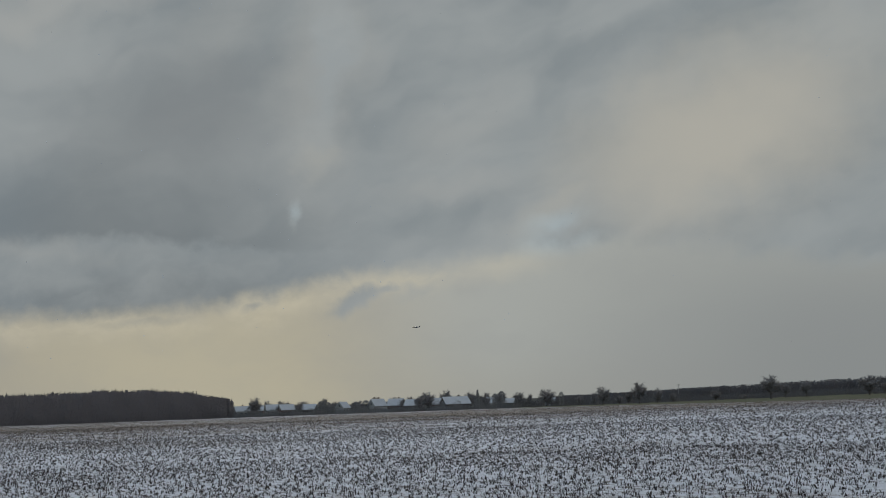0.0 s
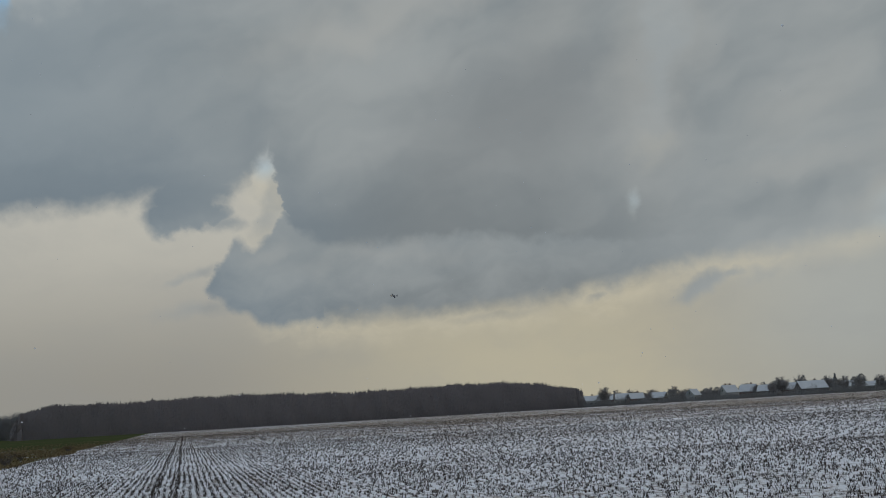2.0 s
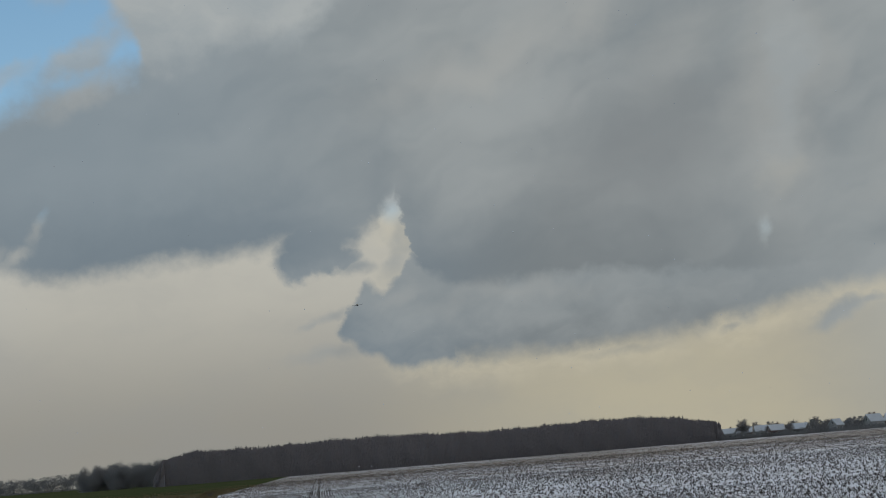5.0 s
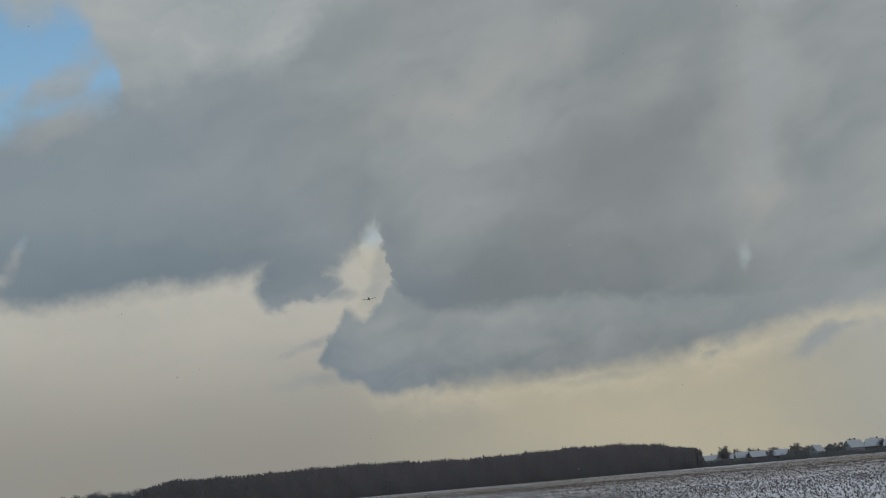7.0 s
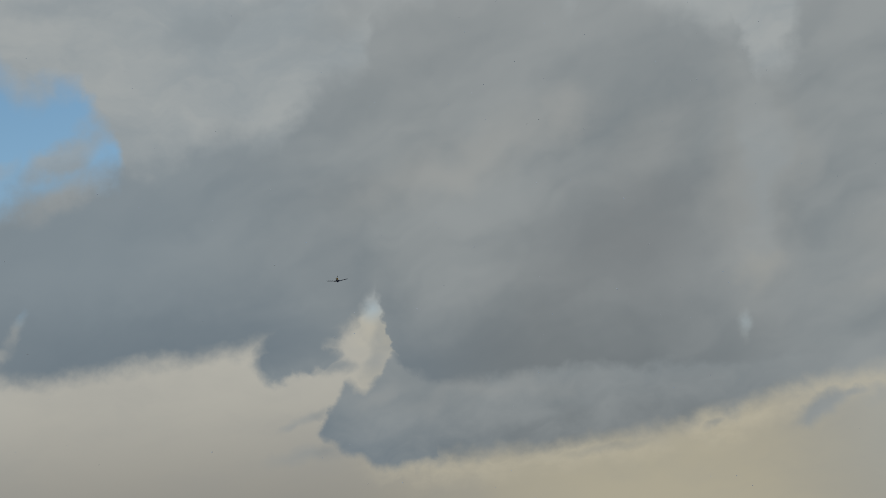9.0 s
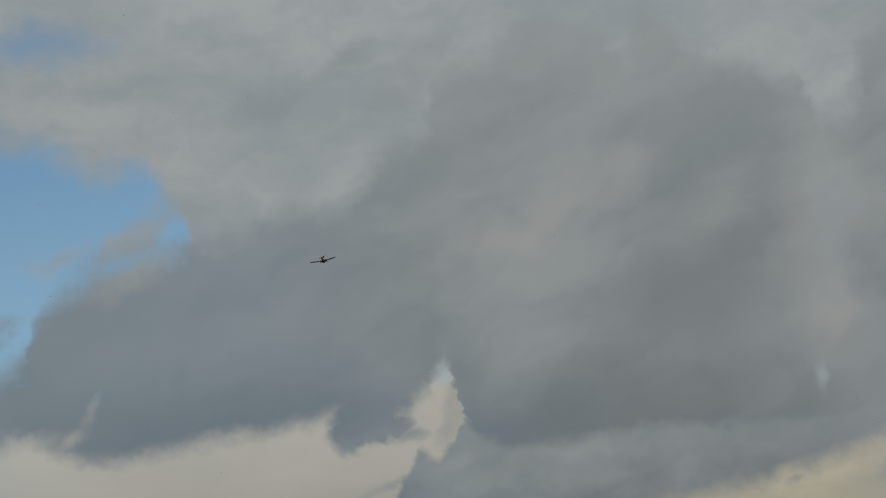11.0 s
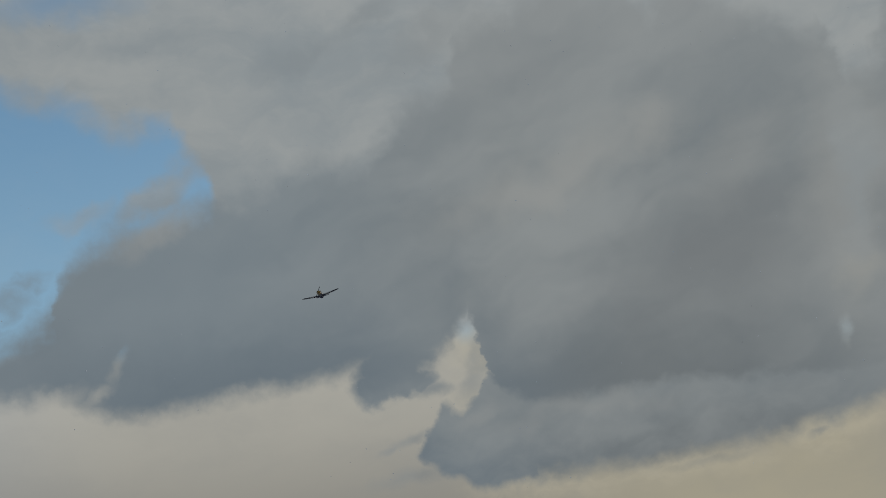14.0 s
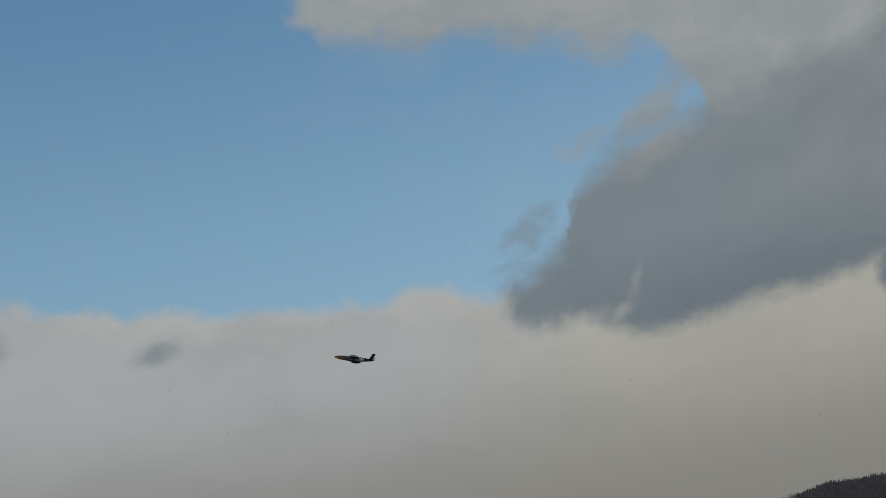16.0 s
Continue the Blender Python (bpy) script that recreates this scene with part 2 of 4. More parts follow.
    grey = mix(smooth(rise, 17.0, 24.0, 0.0, 0.45), grey, (0.30, 0.32, 0.325))
    grey = mix(puff(15.5, 12.5, 9.0, 5.5, 10, soft, 1.0, 0.75), grey, (0.187, 0.203, 0.211))
    grey = mix(smooth(turn, 8.0, -10.0, 0.0, 0.8), grey, (0.200, 0.245, 0.278))
    dark = mix(smooth(turn, 2.0, 12.0), (0.150, 0.187, 0.217), (0.160, 0.180, 0.190))
    grey = mix(union([both(fold, smooth(inner, 0.2, 0.7, 0.95, 0.6)), both(hem, smooth(fine, 0.3, 0.7, 0.95, 0.55)), both(keel, smooth(inner, 0.2, 0.8, 0.95, 0.7))]), grey, dark)
    grey = mix(pale, grey, (0.345, 0.35, 0.335))
    grey = mix(union([puff(39.0, 11.5, 10.5, 5.6, 20, soft, 0.9, 1.0), puff(33.0, 8.8, 6.0, 1.6, 20, soft, 1.0, 0.5)]), grey, (0.375, 0.365, 0.325))
    air = mix(deck, air, grey)

    out = nt.nodes.new("ShaderNodeOutputWorld")
    bg = nt.nodes.new("ShaderNodeBackground")
    link(air, bg.inputs["Color"])
    bg.inputs["Strength"].default_value = 1.0
    link(bg.outputs[0], out.inputs["Surface"])


sky_world()
sun_lamp = bpy.data.lights.new("sun", "SUN")
sun_lamp.energy, sun_lamp.angle, sun_lamp.color = 0.45, radians(25), (1.0, 0.93, 0.82)
sun = new("sun", sun_lamp)
sun.matrix_world = look((0, 0, 0), -Vector((math.sin(radians(SUN_TURN)) * math.cos(radians(SUN_HEIGHT)), math.cos(radians(SUN_TURN)) * math.cos(radians(SUN_HEIGHT)), math.sin(radians(SUN_HEIGHT)))))


# ---- materials ----
class Mat:
    """A node material: a principled surface whose colour is built up step by step."""

    def __init__(self, name, rough=0.85, metal=0.0):
        self.m = bpy.data.materials.new(name)
        self.m.use_nodes = True
        self.nt = self.m.node_tree
        self.b = self.nt.nodes["Principled BSDF"]
        self.b.inputs["Roughness"].default_value = rough
        self.b.inputs["Metallic"].default_value = metal
        self.b.inputs["Specular IOR Level"].default_value = 0.3 if rough < 0.6 else 0.1
        self.co = self.nt.nodes.new("ShaderNodeTexCoord").outputs["Object"]

    def noise(self, scale, detail=4.0, rough=0.6, stretch=None):
        vec = self.co
        if stretch:
            mp = self.nt.nodes.new("ShaderNodeMapping")
            mp.inputs["Scale"].default_value = stretch
            self.nt.links.new(vec, mp.inputs["Vector"])
            vec = mp.outputs[0]
        n = self.nt.nodes.new("ShaderNodeTexNoise")
        n.inputs["Scale"].default_value, n.inputs["Detail"].default_value, n.inputs["Roughness"].default_value = scale, detail, rough
        self.nt.links.new(vec, n.inputs["Vector"])
        return n.outputs["Fac"]

    def step(self, v, lo, hi, to0=0.0, to1=1.0):
        n = self.nt.nodes.new("ShaderNodeMapRange")
        self.nt.links.new(v, n.inputs["Value"])
        for k, x in (("From Min", lo), ("From Max", hi), ("To Min", to0), ("To Max", to1)):
            n.inputs[k].default_value = x
        return n.outputs[0]

    def num(self, op, a, b):
        n = self.nt.nodes.new("ShaderNodeMath")
        n.operation = op
        for i, v in enumerate((a, b)):
            if isinstance(v, (int, float)):
                n.inputs[i].default_value = v
            else:
                self.nt.links.new(v, n.inputs[i])
        return n.outputs[0]

    def mix(self, fac, a, b):
        n = self.nt.nodes.new("ShaderNodeMix")
        n.data_type = "RGBA"
        for sock, v in ((n.inputs[0], fac), (n.inputs[6], a), (n.inputs[7], b)):
            if isinstance(v, tuple):
                sock.default_value = (*v, 1)
            elif isinstance(v, (int, float)):
                sock.default_value = v
            else:
                self.nt.links.new(v, sock)
        return n.outputs[2]

    def island(self):
        return self.nt.nodes.new("ShaderNodeNewGeometry").outputs["Random Per Island"]

    def each(self):
        return self.nt.nodes.new("ShaderNodeObjectInfo").outputs["Random"]

    def axis(self, i):
        s = self.nt.nodes.new("ShaderNodeSeparateXYZ")
        self.nt.links.new(self.co, s.inputs[0])
        return s.outputs[i]

    def bump(self, v, strength=0.4, distance=0.02):
        n = self.nt.nodes.new("ShaderNodeBump")
        n.inputs["Strength"].default_value, n.inputs["Distance"].default_value = strength, distance
        self.nt.links.new(v, n.inputs["Height"])
        self.nt.links.new(n.outputs[0], self.b.inputs["Normal"])

    def done(self, colour):
        if isinstance(colour, tuple):
            self.b.inputs["Base Color"].default_value = (*colour, 1)
        else:
            self.nt.links.new(colour, self.b.inputs["Base Color"])
        return self.m


def plain_mat(name, a, b, scale=3.0, rough=0.8, metal=0.0, bump=0.0):
    """Two near tones, mottled at two scales."""
    m = Mat(name, rough, metal)
    c = m.mix(m.noise(scale), a, b)
    c = m.mix(m.step(m.noise(scale * 9, 3.0), 0.45, 0.75, 0.0, 0.4), c, a)
    if bump:
        m.bump(m.noise(scale * 12), bump, 0.01)
    return m.done(c)


def snow_field_mat():
    """Dusted snow over dark soil and chaff, in lines along the rows; shadows of the snow surface are painted in too."""
    m = Mat("snow_dusted_stubble_soil", 0.8)
    patch = m.noise(0.05, 3.0, 0.6, (1.0, 0.5, 1.0))
    clod = m.noise(3.2, 5.0, 0.7, (1.0, 0.55, 1.0))
    fine = m.noise(14.0, 3.0, 0.7)
    crust_shade = m.noise(4.5, 3.0, 0.6, (0.8, 0.35, 1.0))
    lines = m.noise(2.6, 3.0, 0.6, (1.0, 0.02, 1.0))
    bare = m.num("ADD", m.num("ADD", m.num("MULTIPLY", clod, 0.9), m.num("MULTIPLY", lines, 0.40)), m.num("MULTIPLY", patch, 0.22))
    rows = m.num("SINE", m.num("MULTIPLY", m.num("ADD", m.axis(0), m.num("MULTIPLY", m.noise(0.4, 2.0), 0.12)), 2 * math.pi / 0.27), 0.0)
    bare = m.num("ADD", bare, m.num("MULTIPLY", rows, 0.015))
    far = m.num("MULTIPLY", m.step(m.axis(1), 90.0, 300.0, 0.0, 0.19), m.step(m.axis(1), 360.0, 560.0, 1.0, 0.55))
    swath = m.step(m.noise(0.12, 4.0, 0.6, (0.12, 1.0, 1.0)), 0.4, 0.62, -0.07, 0.08)
    bare = m.num("ADD", bare, m.num("ADD", far, m.num("MULTIPLY", swath, m.step(m.axis(1), 60.0, 200.0, 0.3, 1.0))))
    # The second term paints the snow surface's small shadows in the soil colour.
    bare = m.num("ADD", bare, m.num("ADD", m.num("MULTIPLY", fine, 0.42), m.num("MULTIPLY", crust_shade, 0.45)))
    soil = m.mix(m.noise(6.0), (0.085, 0.064, 0.05), (0.205, 0.155, 0.115))
    snow = m.mix(m.noise(0.9), (0.62, 0.65, 0.71), (0.78, 0.80, 0.85))
    m.bump(m.num("ADD", m.num("ADD", clod, crust_shade), m.num("MULTIPLY", fine, 0.4)), 1.0, 0.11)
    return m.done(m.mix(m.step(bare, 1.19, 1.36), snow, soil))


def grass_mat(name, low, high, snowy, other):
    m = Mat(name, 1.0)
    m.b.inputs["Specular IOR Level"].default_value = 0.0
    c = m.mix(m.noise(0.08, 4.0, 0.6, (1.0, 0.4, 1.0)), low, high)
    c = m.mix(m.step(m.noise(5.0, 4.0), 0.4, 0.7, 0.0, 0.5), c, tuple(0.6 * v for v in low))
    c = m.mix(m.step(m.noise(0.03, 5.0, 0.65, (1.0, 2.2, 1.0)), 0.46, 0.62, 0.0, 0.7), c, other)
    c = m.mix(m.step(m.noise(0.35, 5.0, 0.7, (1.0, 0.25, 1.0)), 0.70 - snowy, 0.80 - snowy, 0.0, 0.75), c, (0.62, 0.65, 0.70))
    m.bump(m.noise(9.0), 0.6, 0.05)
    return m.done(c)


def leaf_mat(name, a, b, rough=0.85, haze_mottle=0.35):
    m = Mat(name, rough)
    c = m.mix(m.island(), a, b)
    # Mottled mix towards grey, standing in for haze over foliage.
    return m.done(m.mix(m.step(m.noise(0.6), 0.5, 0.8, 0.0, haze_mottle), c, (0.20, 0.21, 0.23)))


def striped_mat(name, base_a, base_b, axis, first, width, count, half=True):
    """Paint with alternate white and black bands across one axis."""
    m = Mat(name, 0.6)
    c = m.mix(m.noise(6.0), base_a, base_b)
    v = m.axis(axis)
    if half:
        v = m.num("ABSOLUTE", v, 0.0)
    for i in range(count):
        lo = first + i * width
        inside = m.num("MULTIPLY", m.num("GREATER_THAN", v, lo), m.num("LESS_THAN", v, lo + width))
        c = m.mix(inside, c, (0.46, 0.46, 0.45) if i % 2 == 0 else (0.02, 0.02, 0.025))
    return m.done(m.mix(m.step(m.noise(25.0, 3.0), 0.6, 0.8, 0.0, 0.25), c, (0.12, 0.12, 0.13)))


SNOW_FIELD = snow_field_mat()
VERGE = grass_mat("dead_verge_grass", (0.066, 0.066, 0.030), (0.145, 0.113, 0.06), 0.13, (0.055, 0.072, 0.026))
CROP = grass_mat("winter_crop", (0.040, 0.054, 0.024), (0.062, 0.076, 0.032), -0.12, (0.075, 0.07, 0.038))
MEADOW = grass_mat("pale_meadow", (0.125, 0.13, 0.09), (0.175, 0.175, 0.125), 0.08, (0.17, 0.155, 0.115))
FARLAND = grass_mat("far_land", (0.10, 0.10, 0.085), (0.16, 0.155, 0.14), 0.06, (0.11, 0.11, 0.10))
STALK = leaf_mat("weathered_stalks", (0.018, 0.016, 0.018), (0.085, 0.066, 0.056), 0.85, 0.0)
# Needle colour lightened to grey: distance haze is put into the base tone.
HAZED_PINE = leaf_mat("hazed_pine_needles", (0.174, 0.154, 0.154), (0.198, 0.176, 0.176), 0.85, 0.0)
# Twigs paled so that their colour carries the haze of the village distance.
HAZED_TWIGS = leaf_mat("hazed_bare_twigs", (0.26, 0.243, 0.24), (0.33, 0.308, 0.302), 0.85, 0.0)
# For the wood beyond the meadow and the scrub: aerial haze mixed into the colour.
HAZED_RIDGE = leaf_mat("ridge_wood", (0.15, 0.14, 0.142), (0.185, 0.172, 0.172), 0.85, 0.0)
# The grey is painted haze; the air itself holds none.
HAZY_WOOD = leaf_mat("hazed_far_wood", (0.21, 0.205, 0.207), (0.25, 0.245, 0.247), 0.85, 0.0)
# Garden conifers and hedge, their green raised to grey as painted haze.
HAZED_EVERGREEN = leaf_mat("hazed_garden_evergreen", (0.23, 0.222, 0.218), (0.29, 0.28, 0.274))
# Stem colour lightened as haze on the far trees; verge shrubs share it.
HAZED_BARK = plain_mat("hazed_bark", (0.12, 0.10, 0.09), (0.19, 0.165, 0.15), 2.0)
DRY = leaf_mat("dry_grass", (0.10, 0.076, 0.04), (0.25, 0.19, 0.105), 0.9, 0.0)
ROOF_SNOW = plain_mat("snow_on_roof", (0.46, 0.475, 0.50), (0.60, 0.615, 0.64), 0.5, 0.8, bump=0.2)
RENDER = plain_mat("house_render", (0.34, 0.33, 0.31), (0.44, 0.43, 0.40), 0.6)
BRICK = plain_mat("dark_brick", (0.16, 0.11, 0.09), (0.22, 0.15, 0.12), 0.8)
TIMBER = plain_mat("dark_boards", (0.10, 0.085, 0.075), (0.16, 0.14, 0.12), 0.8)
PANE = plain_mat("window_glass", (0.03, 0.035, 0.04), (0.05, 0.055, 0.06), 1.0, 0.15)
CONCRETE = plain_mat("concrete", (0.30, 0.30, 0.29), (0.40, 0.40, 0.38), 1.0)
FLAKE = plain_mat("snowflake", (0.82, 0.84, 0.88), (0.9, 0.9, 0.92), 10.0)
YELLOW = plain_mat("yellow_cowl_paint", (0.23, 0.135, 0.022), (0.30, 0.185, 0.035), 8.0, 0.4)
NAVY = plain_mat("navy_paint", (0.022, 0.026, 0.06), (0.035, 0.04, 0.085), 8.0, 0.6)
SILVER = plain_mat("silver_paint", (0.07, 0.07, 0.08), (0.16, 0.16, 0.17), 10.0, 0.5, 0.1)
PROP = plain_mat("black_propeller", (0.02, 0.02, 0.02), (0.035, 0.035, 0.035), 20.0, 0.4)
CANOPY = plain_mat("canopy_plastic", (0.22, 0.26, 0.29), (0.32, 0.36, 0.39), 12.0, 0.12)
WHITE = plain_mat("white_paint", (0.70, 0.70, 0.68), (0.78, 0.78, 0.76), 10.0, 0.4)
WINGPAINT = striped_mat("wing_paint", (0.013, 0.016, 0.03), (0.024, 0.028, 0.05), 0, 0.20, 0.045, 5)
BODYPAINT = striped_mat("fuselage_paint", (0.022, 0.026, 0.06), (0.035, 0.042, 0.085), 1, -0.34, 0.035, 5, False)


# ---- building helpers ----
def part(name, bm, material, parent=None, label=""):
    """Link a bmesh as one mesh object, under a thing or under a part."""
    me = bpy.data.meshes.new(name)
    bm.to_mesh(me)
    bm.free()
    for m in material if isinstance(material, (list, tuple)) else [material]:
        me.materials.append(m)
    ob = new(name, me)
    ob.parent = parent
    if label:
        tagged(ob, label)
    return ob


def sheet_mesh(name, verts, faces, material, parent=None):
    me = bpy.data.meshes.new(name)
    me.from_pydata(verts, [], faces)
    me.materials.append(material)
    ob = new(name, me)
    ob.parent = parent
    return ob


def box(bm, x0, y0, z0, x1, y1, z1, bevel=0.0):
    g = bmesh.ops.create_cube(bm, size=1.0, matrix=Matrix.Translation(((x0 + x1) / 2, (y0 + y1) / 2, (z0 + z1) / 2)) @ Matrix.Diagonal((x1 - x0, y1 - y0, z1 - z0, 1)))
    if bevel:
        edges = list({e for v in g["verts"] for e in v.link_edges})
        bmesh.ops.bevel(bm, geom=edges, offset=bevel, segments=2, affect="EDGES")


def loft(bm, rings, caps=True):
    """Skin a row of rings of equal count."""
    rows = [[bm.verts.new(p) for p in r] for r in rings]
    n = len(rows[0])
    for a, b in zip(rows, rows[1:]):
        for i in range(n):
            f = bm.faces.new((a[i], a[(i + 1) % n], b[(i + 1) % n], b[i]))
            f.smooth = True
    if caps:
        bm.faces.new(rows[0][::-1])
        bm.faces.new(rows[-1])
    bmesh.ops.recalc_face_normals(bm, faces=bm.faces)


def spot(turn, far):
    """A place on the ground by compass turn and distance."""
    return far * math.sin(radians(turn)), far * math.cos(radians(turn))


# ---- ground ----
def lie(x):
    """Height of the land: flat field, the meadow rising gently beyond it."""
    return min(9.0, max(0.0, (x - 380) * 0.010))


def build_ground():
    """One sheet to the horizon: stubble, verge, winter crop, meadow and far land."""
    xs = [-4200, -1500, -500, -300, -100, -14.8, 40, 120, 300, 380, 1320, 2000, 4200]
    ys = [-4200, -1000, -150, 0, 40, 120, 240, 420, 585, 800, 1500, 4200]
    verts = [(x, y, lie(x)) for y in ys for x in xs]
    faces, kinds = [], []
    for j in range(len(ys) - 1):
        for i in range(len(xs) - 1):
            n = len(xs)
            faces.append((j * n + i, j * n + i + 1, (j + 1) * n + i + 1, (j + 1) * n + i))
            x, y = (xs[i] + xs[i + 1]) / 2, (ys[j] + ys[j + 1]) / 2
            if x < -14.8 and 240 < y < 1500 and x > -1500:
                kinds.append(2)
            elif y > 585:
                kinds.append(4)
            elif x < -14.8:
                kinds.append(2 if y > 240 else (1 if y > -150 else 4))
            elif x < 300:
                kinds.append(0)
            else:
                kinds.append(3)
    me = bpy.data.meshes.new("ground")
    me.from_pydata(verts, [], faces)
    for m in (SNOW_FIELD, VERGE, CROP, MEADOW, FARLAND):
        me.materials.append(m)
    for p, k in zip(me.polygons, kinds):
        p.material_index = k
    tagged(new("ground", me), "flat winter farmland dusted with thin snow", "ground", kind="structure")


build_ground()


def blades(places, height, width, bend, rng, per):
    """Bent dry blades, per of them at each place: vertices and faces."""
    p = np.repeat(places, per, 0)
    n = len(p)
    p = p + np.column_stack([rng.normal(0, 0.032, n), rng.normal(0, 0.08, n), np.zeros(n)])
    h = height * rng.uniform(0.35, 1.15, n)
    a, tilt = rng.uniform(0, 2 * np.pi, n), rng.gamma(2.0, bend, n)
    lean = np.column_stack([np.cos(a), np.sin(a)])
    side = np.column_stack([np.cos(a + 1.57 + rng.normal(0, 0.5, n)), np.sin(a + 1.57)]) * (width * rng.uniform(0.5, 1.4, n))[:, None]
    reach = np.minimum(tilt, 1.4)
    out = np.empty((n, 5, 3))
    mid = lean * (h * 0.5 * np.sin(reach * 0.5))[:, None]
    tip = lean * (h * np.sin(reach))[:, None]
    out[:, 0, :2], out[:, 1, :2] = p[:, :2] - side / 2, p[:, :2] + side / 2
    out[:, 0, 2] = out[:, 1, 2] = -0.01
    out[:, 2, :2], out[:, 3, :2] = p[:, :2] + mid + side / 2, p[:, :2] + mid - side / 2
    out[:, 2, 2] = out[:, 3, 2] = h * 0.55 * np.cos(reach * 0.4)
    out[:, 4, :2] = p[:, :2] + tip + side * 0.3
    out[:, 4, 2] = h * np.maximum(np.cos(reach), 0.12)
    i = np.arange(n)[:, None] * 5
    faces = (i + np.array([[0, 1, 2, 3]])).tolist() + (i + np.array([[3, 2, 4]])).tolist()
    return out.reshape(-1, 3).tolist(), faces


def build_stubble():
    """Rows of cut stalks, thinning out with distance."""
    rng = np.random.default_rng(4)
    bands = [(24, 75, 0.34, 5, 0.17, 0.020), (75, 160, 0.85, 4, 0.19, 0.028), (160, 330, 3.4, 3, 0.25, 0.05), (330, 580, 16.0, 2, 0.26, 0.08)]
    for near, far, gap, per, tall, wide in bands:
        rows = np.arange(-14.4, far * 0.78, 0.27)
        x, y = np.meshgrid(rows, np.arange(near * 0.6, far, gap))
        x, y = x.ravel(), y.ravel()
        x, y = x + rng.normal(0, 0.025, len(x)) + 0.03 * np.sin(y * 0.21 + x * 2.7), y + rng.uniform(-gap, gap, len(x))
        d, turn = np.hypot(x, y), np.degrees(np.arctan2(x, y))
        keep = (d > near) & (d < far) & (turn < 48) & (x > -14.6) & (x < 299)
        clump = np.sin(x * 0.9 + np.sin(y * 0.31) * 2) * np.sin(y * 0.23 + x * 0.17)
        keep &= rng.uniform(0, 1, len(x)) < 0.58 + 0.14 * clump
        pts = np.column_stack([x, y, np.zeros(len(x))])[keep]
        if near < 300:
            t = np.arange(max(near, 24), far, gap * 1.1)
            track = np.concatenate([np.column_stack([np.full(len(t), c) + rng.normal(0, 0.07, len(t)), t, np.zeros(len(t))]) for c in (-1.35, -0.42)])
            pts = np.concatenate([pts, track])
        v, f = blades(pts, tall, wide, 0.62, rng, per)
        ob = sheet_mesh("stubble", v, f, STALK)
        tagged(ob, "dark dry cut stalks standing in thin snow", "stubble", kind="stuff")


build_stubble()


def build_verge():
    """Dead grass along the field, in tussocks, thinning out into the green crop."""
    rng = np.random.default_rng(9)
    n = 26000
    y = 62 + 260 * rng.uniform(0, 1, n) ** 1.3
    x = -14.8 + np.sin(y * 0.12) * 0.6 + np.sin(y * 0.047) * 0.5 - rng.uniform(0, 1, n) ** 1.7 * (y * 0.34)
    tuft = np.sin(x * 0.55 + np.sin(y * 0.13) * 2) * np.sin(y * 0.16 + x * 0.21)
    keep = rng.uniform(0, 1, n) < np.clip(0.55 + 0.6 * tuft, 0.1, 1.0) * np.clip((330 - y) / 130, 0.0, 1.0)
    pts = np.column_stack([x, y, np.zeros(n)])[keep]
    v, f = blades(pts, 0.36, 0.05, 0.5, rng, 4)
    tagged(sheet_mesh("verge_grass", v, f, DRY), "tall yellow-brown dead grass along the field edge", "grass", kind="stuff")


build_verge()


# ---- woods and trees ----
def needle_tree(verts, faces, x, y, h, w, rng, scraps=110):
    """A pine with a straight stem and ragged sprays, added to lists."""
    k = len(verts)
    r = 0.10 + 0.008 * h
    verts.extend([(x - r, y - r, 0), (x + r, y - r, 0), (x, y + r, 0), (x, y, h * 0.97)])
    faces.extend([(k, k + 1, k + 3), (k + 1, k + 2, k + 3), (k + 2, k, k + 3)])
    lump = rng.uniform(0, 6.283)
    # closed inner mass of the crown, in ragged whorls
    levels = [(0.0, 0.95), (0.22, 0.92), (0.42, 0.80), (0.60, 0.60), (0.76, 0.40), (0.88, 0.19), (0.95, 0.06)]
    sides, k = 5, len(verts)
    for u, wide in levels:
        for i in range(sides):
            a = lump + i * 6.283 / sides + u
            d = w * wide * rng.uniform(0.6, 1.1)
            verts.append((x + d * math.cos(a), y + d * math.sin(a), h * (u + rng.uniform(-0.03, 0.03) * (u > 0))))
    for j in range(len(levels) - 1):
        for i in range(sides):
            n = (i + 1) % sides
            faces.append((k + j * sides + i, k + j * sides + n, k + (j + 1) * sides + n, k + (j + 1) * sides + i))
    faces.append(tuple(k + (len(levels) - 1) * sides + i for i in range(sides)))
    for _ in range(scraps):
        u = rng.random() ** 0.8
        reach = w * (1.01 - u) ** 0.7 * (0.9 + 0.12 * math.sin(11 * u + lump))
        a, l = rng.uniform(0, 6.283), reach * rng.uniform(0.8, 1.25)
        cx, cy, cz = x + l * math.cos(a), y + l * math.sin(a), h * (0.03 + 0.96 * u)
        s = 0.16 + 0.5 * (1 - u) ** 0.8
        k = len(verts)
        b = rng.uniform(0, 3.1416)
        for _ in range(3):
            q = rng.uniform(-s, s) * 1.2
            verts.append((cx + q * math.cos(b), cy + q * math.sin(b), cz + rng.uniform(-s, s)))
        faces.append((k, k + 1, k + 2))


def pine_height(x):
    edge = min(1.0, (x + 78) / 22, (190 - x) / 34)
    return (14.5 + 1.0 * min(1.0, max(0.0, (90 - x) / 90)) + 0.5 * math.sin(x * 0.06) + 0.25 * math.sin(x * 0.31)) * (0.55 + 0.45 * max(0, edge) ** 0.6)


